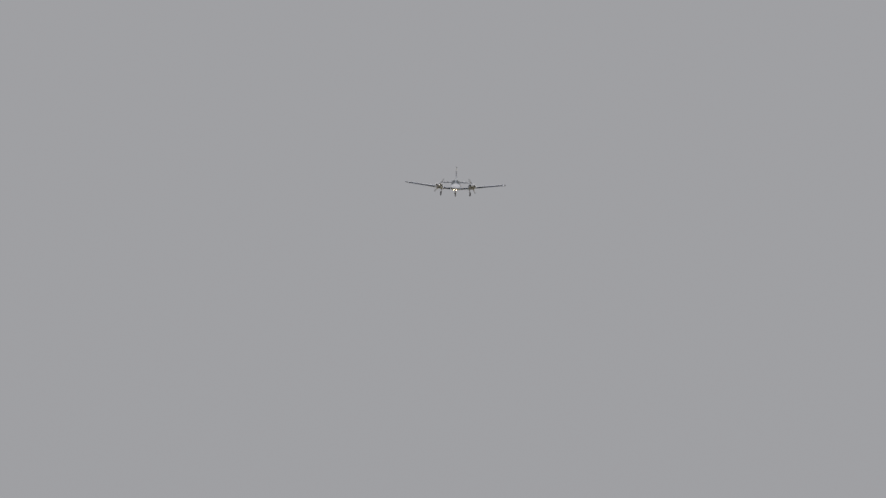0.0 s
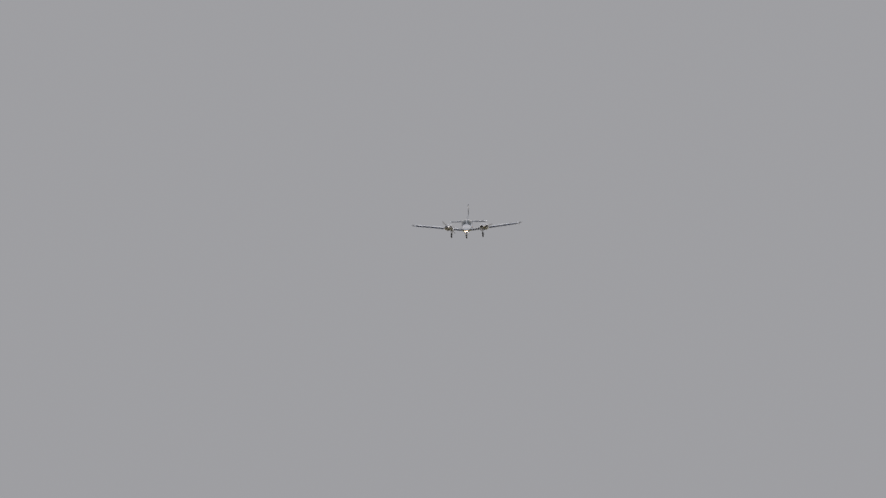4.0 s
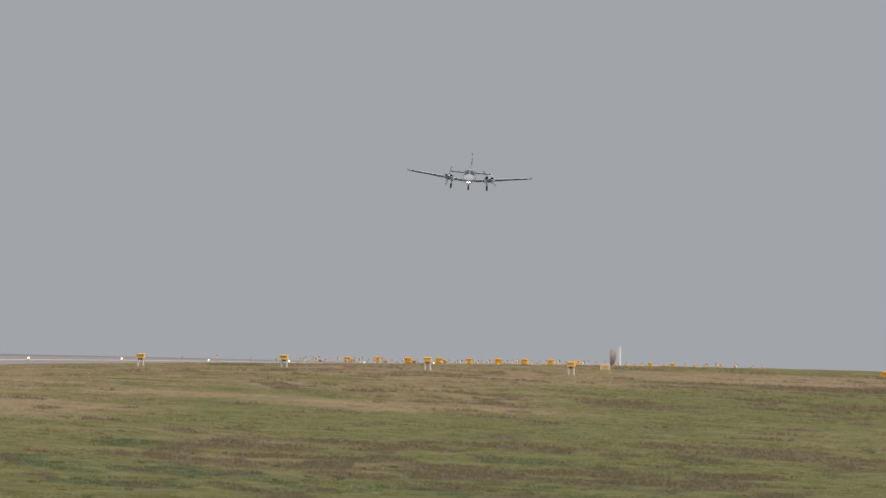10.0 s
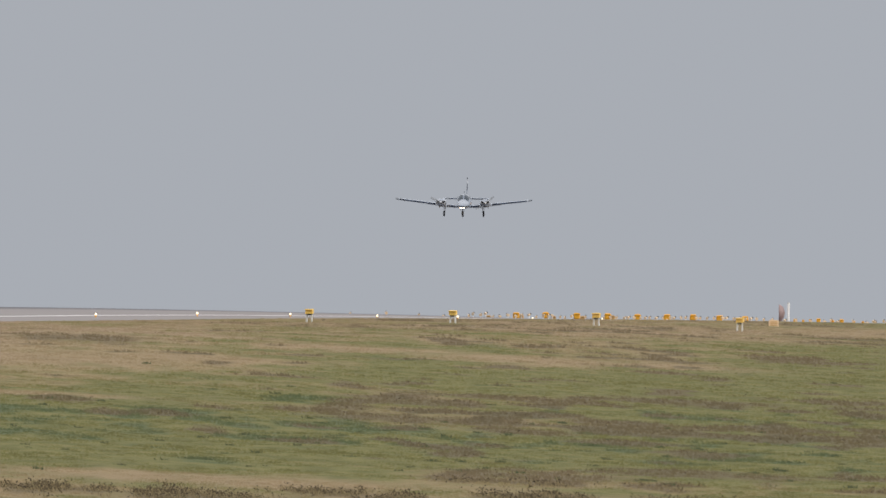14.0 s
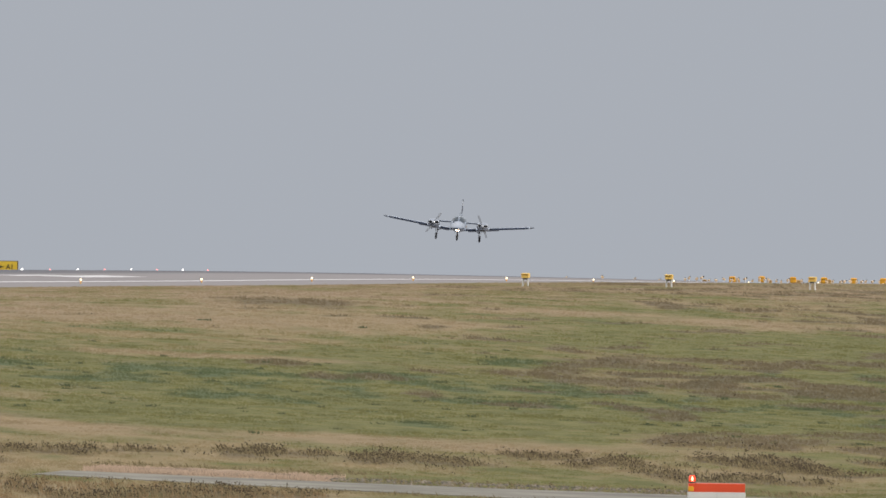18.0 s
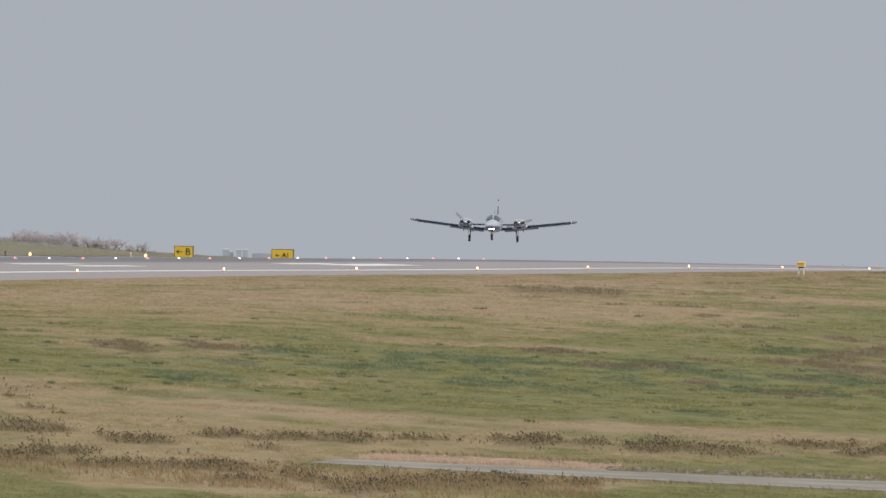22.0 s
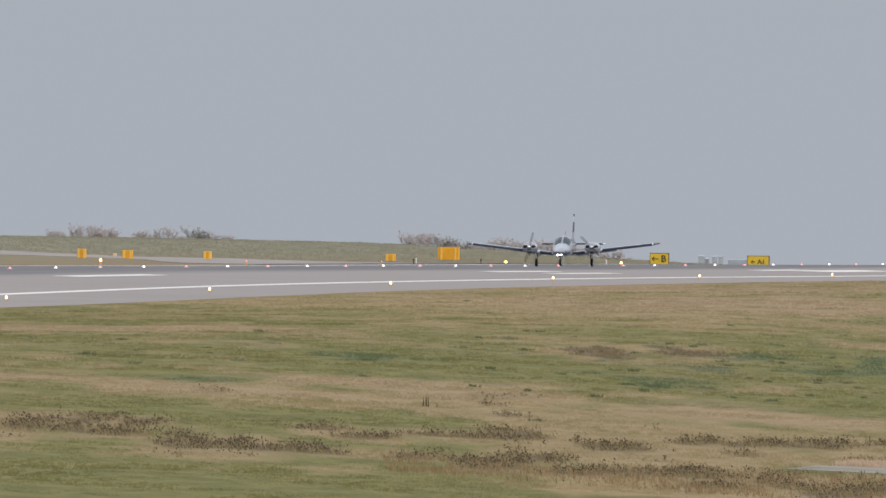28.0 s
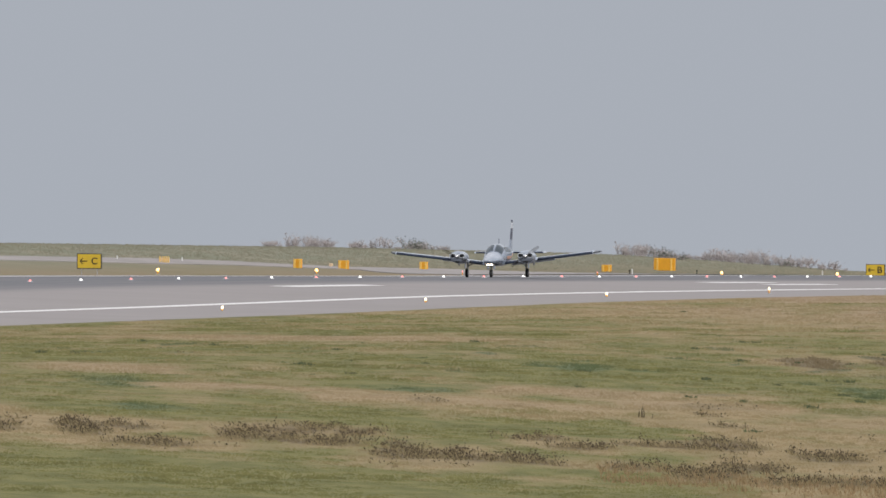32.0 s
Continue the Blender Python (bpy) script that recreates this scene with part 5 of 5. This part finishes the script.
    while len(stems) < 3600:
        a, r = rng.uniform(-1.25, 0.62), rng.uniform(540, 582)
        x, y = r * math.sin(radians(a)), r * math.cos(radians(a))
        s, d = plan(x, y)
        if in_road(s, d) or noise.noise((x * 0.35, y * 0.10, 17)) + 0.5 * noise.noise((x * 1.4, y * 0.3, 2)) < rng.uniform(-0.45, 0.35) or r < 548 - 12 * a:
            continue
        stems.append((x, y, height(s, d), rng.uniform(0.5, 1.2)))
    blades("dry_stems", stems, M_STEM, "thin reddish dry stems standing in the near grass", 4, 0.016, 0.17, 0.05, 15, "grass", False)
    blades("dead_weeds", roots, M_WEED, "drifts of dark brown dead weed stalks in the meadow", 4, 0.014, 0.165, 0.12, 6, "weeds", False)
    blades("tall_dry_grass", roots, M_BROWN, "tall brown withered grass among the dead weeds", 3, 0.03, 0.11, 0.10, 11, "grass")
    tagged(raw("weed_heads", verts, faces, M_SEED), "dark seed heads of dead weeds", "weeds", kind="stuff")
    # dark stalks that stand alone
    stalks = []
    for k, tall in ((-0.12, 1.0), (-0.02, 1.25), (0.0, 1.1), (0.05, 0.9), (0.28, 0.6)):
        a, r = radians(-1.135), 659
        x, y = r * math.sin(a) + k, r * math.cos(a)
        stalks.append((x, y, ground_at(x, y), tall))
    blades("lone_stalks", stalks, M_SEED, "dark dead stalks that stand alone in the grass", 4, 0.022, 0.34, 0.03, 13, "weeds", False)
    # rough grass on the bank beyond the runway, haze put into its colours
    rows = []
    while len(rows) < 14000:
        s, d = rng.uniform(330, 760), -37 - 50 * rng.random()
        if d > np.interp(s, (330, 413, 461, 478, 523, 560), (-59, -56, -52.5, -47, -41, -36)):
            continue
        p = spot(s, d)
        rows.append((p.x, p.y, p.z, rng.uniform(0.5, 1.2)))
    blades("bank_grass", rows, M_HAZED_BANK, "dull green and tan grass on the far bank, paled for haze", 3, 0.10, 0.11, 0.10, 21)


def shrub(name, at, wide, tall, seed, mat, leafy, label):
    """A bare shrub: forked stems with many twigs, or a leafy one."""
    rng = random.Random(seed)
    t = thing(name, label, "shrub", "shrubs on the bank", at)
    verts, faces = [], []

    def twig(a, b, r0, r1):
        a, b = Vector(a), Vector(b)
        q = (b - a).to_track_quat("Z", "Y")
        k = len(verts)
        for c, r in ((a, r0), (b, r1)):
            for i in range(3):
                verts.append(tuple(c + q @ Vector((r * math.cos(2.1 * i), r * math.sin(2.1 * i), 0))))
        for i in range(3):
            j = (i + 1) % 3
            faces.append((k + i, k + j, k + 3 + j, k + 3 + i))
    tips = []
    for _ in range(int(4 + wide * 3)):
        x = rng.uniform(-wide / 2, wide / 2)
        h = tall * rng.uniform(0.45, 1.0) * (1 - 0.5 * (2 * x / wide) ** 2)
        top = Vector((x + rng.uniform(-0.3, 0.3), rng.uniform(-0.5, 0.5), h))
        base = Vector((x * 0.8, rng.uniform(-0.3, 0.3), -0.1))
        twig(base, top, 0.035, 0.014)
        for _ in range(9):
            u = rng.uniform(0.25, 1.0)
            p = base.lerp(top, u)
            e = p + Vector((rng.uniform(-0.4, 0.4), rng.uniform(-0.4, 0.4), rng.uniform(0.05, 0.4))) * (0.5 + 0.5 * tall)
            twig(p, e, 0.018, 0.008)
            tips.append(e)
            for _ in range(2):
                twig(p.lerp(e, rng.random()), e + Vector((rng.uniform(-0.22, 0.22), rng.uniform(-0.2, 0.2), rng.uniform(-0.05, 0.22))), 0.010, 0.006)
    raw("branch_work", verts, faces, M_HAZED_TWIG, t)
    lv, lf = [], []
    for e in tips:
        for _ in range(5 if leafy else 1):
            c = e + Vector((rng.gauss(0, 0.15), rng.gauss(0, 0.15), rng.gauss(0, 0.13)))
            q = Euler((rng.uniform(0, 6), rng.uniform(0, 6), rng.uniform(0, 6))).to_matrix()
            k, r = len(lv), rng.uniform(0.03, 0.075)
            lv += [tuple(c + q @ Vector(v) * r) for v in ((-1, 0, 0), (0, -0.6, 0.1), (1, 0, 0), (0, 0.6, 0.1))]
            lf += [(k, k + 1, k + 2), (k, k + 2, k + 3)]
    raw("crown", lv, lf, mat, t)
    return t


def build_shrubs():
    rng = random.Random(77)
    makers = [shrub("bare_shrub", stand(700, -84), 1.4, 0.62, 1, M_HAZED_TWIG, False, "bare grey-brown shrub on the grassy bank"),
              shrub("bare_shrub", stand(705, -80), 1.9, 0.85, 2, M_HAZED_TWIG, False, "bare grey-brown shrub on the grassy bank"),
              shrub("bare_shrub", stand(712, -83), 1.1, 0.45, 3, M_HAZED_TWIG, False, "low bare shrub on the grassy bank"),
              shrub("leafy_shrub", stand(716, -79), 1.3, 0.6, 4, M_HAZED_BUSH, True, "dull green shrub among bare ones")]
    # along the crest of the bank, thickest where it runs out
    clumps = ((-2.16, -1.97, 9), (-1.93, -1.85, 3), (-1.82, -1.66, 7), (-1.19, -0.98, 13), (-0.98, -0.72, 14), (-0.72, -0.58, 4))
    for low, high, n in clumps:
        for k in range(n):
            bearing = low + (high - low) * (k + rng.random()) / n
            dist = 1712 + rng.uniform(-10, 14) + 12 * smooth(-1.2, -0.6, bearing)
            src = makers[3] if rng.random() < 0.16 else makers[rng.choice((0, 0, 1, 2, 2))]
            grow = rng.uniform(0.3, 0.75) if rng.random() < 0.6 else rng.uniform(0.8, 1.5)
            copy_thing(src, at_bearing(bearing, dist, rng.uniform(-60, 60)) @ Matrix.Diagonal((grow, grow, grow, 1)))


build_shrubs()
build_meadow_plants()


def build_bird():
    """A small dark bird, its beak along +y."""
    t = thing("bird", "small dark bird flying low across the runway", "bird", "", pose(6, 1389.9, ground_at(6, 1389.9), 0, 0, -90))
    rings = []
    for y, r in ((-0.09, 0.010), (-0.06, 0.028), (0.0, 0.038), (0.05, 0.030), (0.08, 0.020), (0.105, 0.022), (0.125, 0.012), (0.15, 0.002)):
        rings.append([(r * math.cos(0.785 * k), y, 0.045 + r * math.sin(0.785 * k) + 0.10 * max(y - 0.04, 0)) for k in range(8)])
    part("body", loft(rings), M_BIRD, t, soft=True)
    part("tail", loft([[(-0.012, -0.08, 0.043), (0.012, -0.08, 0.043), (0.012, -0.08, 0.049), (-0.012, -0.08, 0.049)], [(-0.03, -0.16, 0.040), (0.03, -0.16, 0.040), (0.03, -0.16, 0.044), (-0.03, -0.16, 0.044)]]), M_BIRD, t)
    wings = []
    for side in (-1, 1):
        rings = [[(side * x, y0, -h), (side * x, y1, 0), (side * x, y0, h)] for x, y0, y1, h in ((0.0, -0.05, 0.06, 0.006), (0.08, -0.05, 0.07, 0.005), (0.17, -0.06, 0.02, 0.002))]
        wing = part("wing", loft(rings), M_BIRD, t)
        wing.location = (side * 0.03, 0, 0.06)
        wings.append(wing)
    return t, wings


bird, bird_wings = build_bird()

# ---- what moves ----


def motions():
    walk(aircraft, [
        (0.0, pose(133.19, 2536.23, 41.02, -2.20, -1.66, -183.28)),
        (0.5, pose(130.15, 2512.17, 39.66, -2.67, -1.29, -183.23)),
        (1.0, pose(127.10, 2488.12, 38.30, -3.14, -1.92, -183.19)),
        (1.5, pose(124.13, 2464.06, 36.90, -3.47, -1.94, -183.77)),
        (2.0, pose(121.16, 2440.00, 35.49, -3.80, -0.75, -184.36)),
        (2.5, pose(118.20, 2415.94, 34.13, -3.78, 1.93, -184.67)),
        (3.0, pose(115.22, 2391.87, 32.79, -3.76, 3.00, -184.98)),
        (3.5, pose(112.18, 2367.81, 31.39, -3.77, 2.14, -184.92)),
        (4.5, pose(106.10, 2319.68, 28.61, -3.80, 1.91, -184.83)),
        (5.5, pose(100.02, 2271.58, 25.83, -3.50, 1.76, -184.73)),
        (6.0, pose(97.24, 2249.52, 23.92, -3.34, 1.44, -184.68)),
        (6.5, pose(94.35, 2226.58, 22.44, -3.13, 0.30, -184.43)),
        (7.0, pose(90.71, 2197.72, 20.92, -2.92, -1.31, -184.18)),
        (7.5, pose(87.88, 2175.00, 19.51, -2.71, -0.13, -183.93)),
        (8.0, pose(84.66, 2149.19, 18.18, -2.50, 0.20, -183.68)),
        (8.5, pose(81.75, 2126.12, 17.07, -2.29, -1.47, -183.43)),
        (9.0, pose(78.29, 2098.49, 15.66, -2.08, -0.58, -183.18)),
        (9.5, pose(75.23, 2073.97, 14.32, -1.96, -1.26, -183.23)),
        (10.0, pose(72.11, 2049.15, 13.40, -1.84, -3.62, -183.29)),
        (10.5, pose(69.42, 2027.41, 12.50, -1.71, -2.89, -183.34)),
        (11.0, pose(66.46, 2003.38, 11.20, -1.58, -0.28, -183.39)),
        (11.5, pose(64.04, 1983.98, 10.37, -1.47, -0.47, -183.45)),
        (12.0, pose(61.03, 1959.93, 9.55, -1.34, -1.79, -183.50)),
        (12.5, pose(58.67, 1940.99, 8.72, -1.33, -2.20, -183.83)),
        (13.0, pose(56.13, 1920.38, 8.08, -1.32, -0.31, -184.14)),
        (13.5, pose(53.66, 1900.58, 7.25, -1.20, 0.33, -184.25)),
        (14.0, pose(50.91, 1878.53, 6.29, -1.09, -0.11, -184.35)),
        (14.5, pose(48.22, 1857.07, 5.21, -0.78, 0.52, -184.38)),
        (16.5, pose(37.35, 1770.64, 2.17, 0.89, 1.10, -184.50)),
        (17.0, pose(34.36, 1746.83, 1.53, 1.05, 0.81, -184.53)),
        (17.5, pose(31.35, 1723.50, 1.31, 0.86, -2.93, -183.65)),
        (18.0, pose(28.44, 1700.75, 1.23, 0.66, -4.15, -182.79)),
        (18.5, pose(26.07, 1681.70, 1.10, 0.64, -0.82, -182.66)),
        (19.0, pose(23.31, 1659.83, 0.67, 0.63, 0.15, -182.54)),
        (19.5, pose(20.75, 1639.56, 0.16, 3.16, -2.03, -182.85)),
        (20.0, pose(18.11, 1618.27, 0.22, 4.99, -1.31, -183.14)),
        (20.5, pose(15.67, 1598.74, 0.65, 3.70, -0.60, -183.08)),
        (21.0, pose(13.16, 1578.70, 0.80, 2.22, -1.46, -183.01)),
        (21.5, pose(10.88, 1560.46, 0.63, 2.58, -1.44, -183.19)),
        (22.0, pose(8.47, 1541.09, 0.52, 3.05, -0.37, -183.39)),
        (22.5, pose(6.23, 1522.99, 0.31, 3.29, 0.13, -183.25)),
        (23.0, pose(3.70, 1502.72, 0.17, 3.62, -0.95, -183.11)),
        (23.5, pose(1.46, 1484.78, 0.01, 4.41, -0.76, -183.13)),
        (24.0, pose(-0.90, 1465.67, -0.28, 5.20, 0.17, -183.14)),
        (24.5, pose(-3.04, 1448.22, -0.29, 3.91, 1.19, -183.70)),
        (25.0, pose(-5.48, 1428.43, -0.11, 2.11, 1.11, -184.26)),
        (25.5, pose(-7.80, 1409.86, -0.19, 1.88, 0.38, -184.12)),
        (26.0, pose(-10.20, 1390.53, -0.32, 1.65, 0.52, -183.96)),
        (26.5, pose(-12.28, 1373.86, -0.36, 1.15, 0.03, -184.58)),
        (28.5, pose(-19.74, 1313.73, -0.20, 0.10, 0.65, -185.50)),
        (29.0, pose(-21.63, 1298.76, -0.16, 0.10, 0.95, -185.20)),
        (29.5, pose(-23.41, 1284.82, -0.12, 0.10, 1.25, -184.90)),
        (30.0, pose(-25.27, 1270.12, -0.07, 0.10, 1.50, -184.80)),
        (30.5, pose(-26.96, 1256.43, -0.03, 0.10, 1.35, -185.40)),
        (31.0, pose(-28.77, 1241.73, 0.02, 0.10, 1.20, -186.00)),
        (31.5, pose(-30.46, 1228.04, 0.06, 0.10, 1.00, -186.60)),
        (32.0, pose(-32.38, 1212.57, 0.10, 0.10, 0.87, -187.30)),
    ])
    # propellers turn all the way, wheels spin up once they touch
    for prop, start in zip(propellers, (25.0, -35.0)):
        p = prop.location.copy()
        walk(prop, [(k / 10, pose(p.x, p.y, p.z, 0, start + 83 * k, 0)) for k in range(321)])
    low = ground_at(6, 1389.9)
    walk(bird, [(0.0, pose(6, 1389.9, low, 0, 0, -90)), (9.4, pose(6, 1389.9, low, 0, 0, -90)), (9.9, pose(9.4, 1389.9, 0.1, 12, 0, -90)), (10.4, pose(12.5, 1389.9, 0.33, 6, 0, -90)),
                (11.0, pose(16.18, 1389.9, 0.70, 4, 0, -90)), (11.4, pose(18.64, 1389.9, 0.88, 0, 0, -90)), (11.6, pose(19.82, 1389.9, 0.70, -5, 0, -90)), (12.0, pose(22.3, 1389.8, 0.35, -4, 0, -90)),
                (12.4, pose(24.78, 1389.8, 0.14, -4, 0, -90)), (12.8, pose(27.2, 1389.7, -0.3, 5, 0, -90)), (13.3, pose(28.6, 1389.7, ground_at(28.6, 1389.7), 0, 0, -90)), (32.0, pose(28.6, 1389.7, ground_at(28.6, 1389.7), 0, 0, -90))])
    for wing, side in zip(bird_wings, (-1, 1)):
        p = wing.location.copy()
        walk(wing, [(0.0, pose(*p, 0, side * 40, 0)), (9.4, pose(*p, 0, side * 40, 0))] + [(k / 10, pose(*p, 0, -side * (8 + 30 * math.sin(2.1 * k)), 0)) for k in range(95, 132)] + [(13.4, pose(*p, 0, side * 40, 0)), (32.0, pose(*p, 0, side * 40, 0))])
    for wheel in wheels:
        p = wheel.location.copy()
        low = (p.x, p.y, p.z - 0.07)   # the legs hang out in flight
        walk(wheel, [(0.0, pose(*low)), (25.9, pose(*low))] + [(k / 10, pose(*p, -80 * (k - 262), 0, 0)) for k in range(262, 321)])


motions()
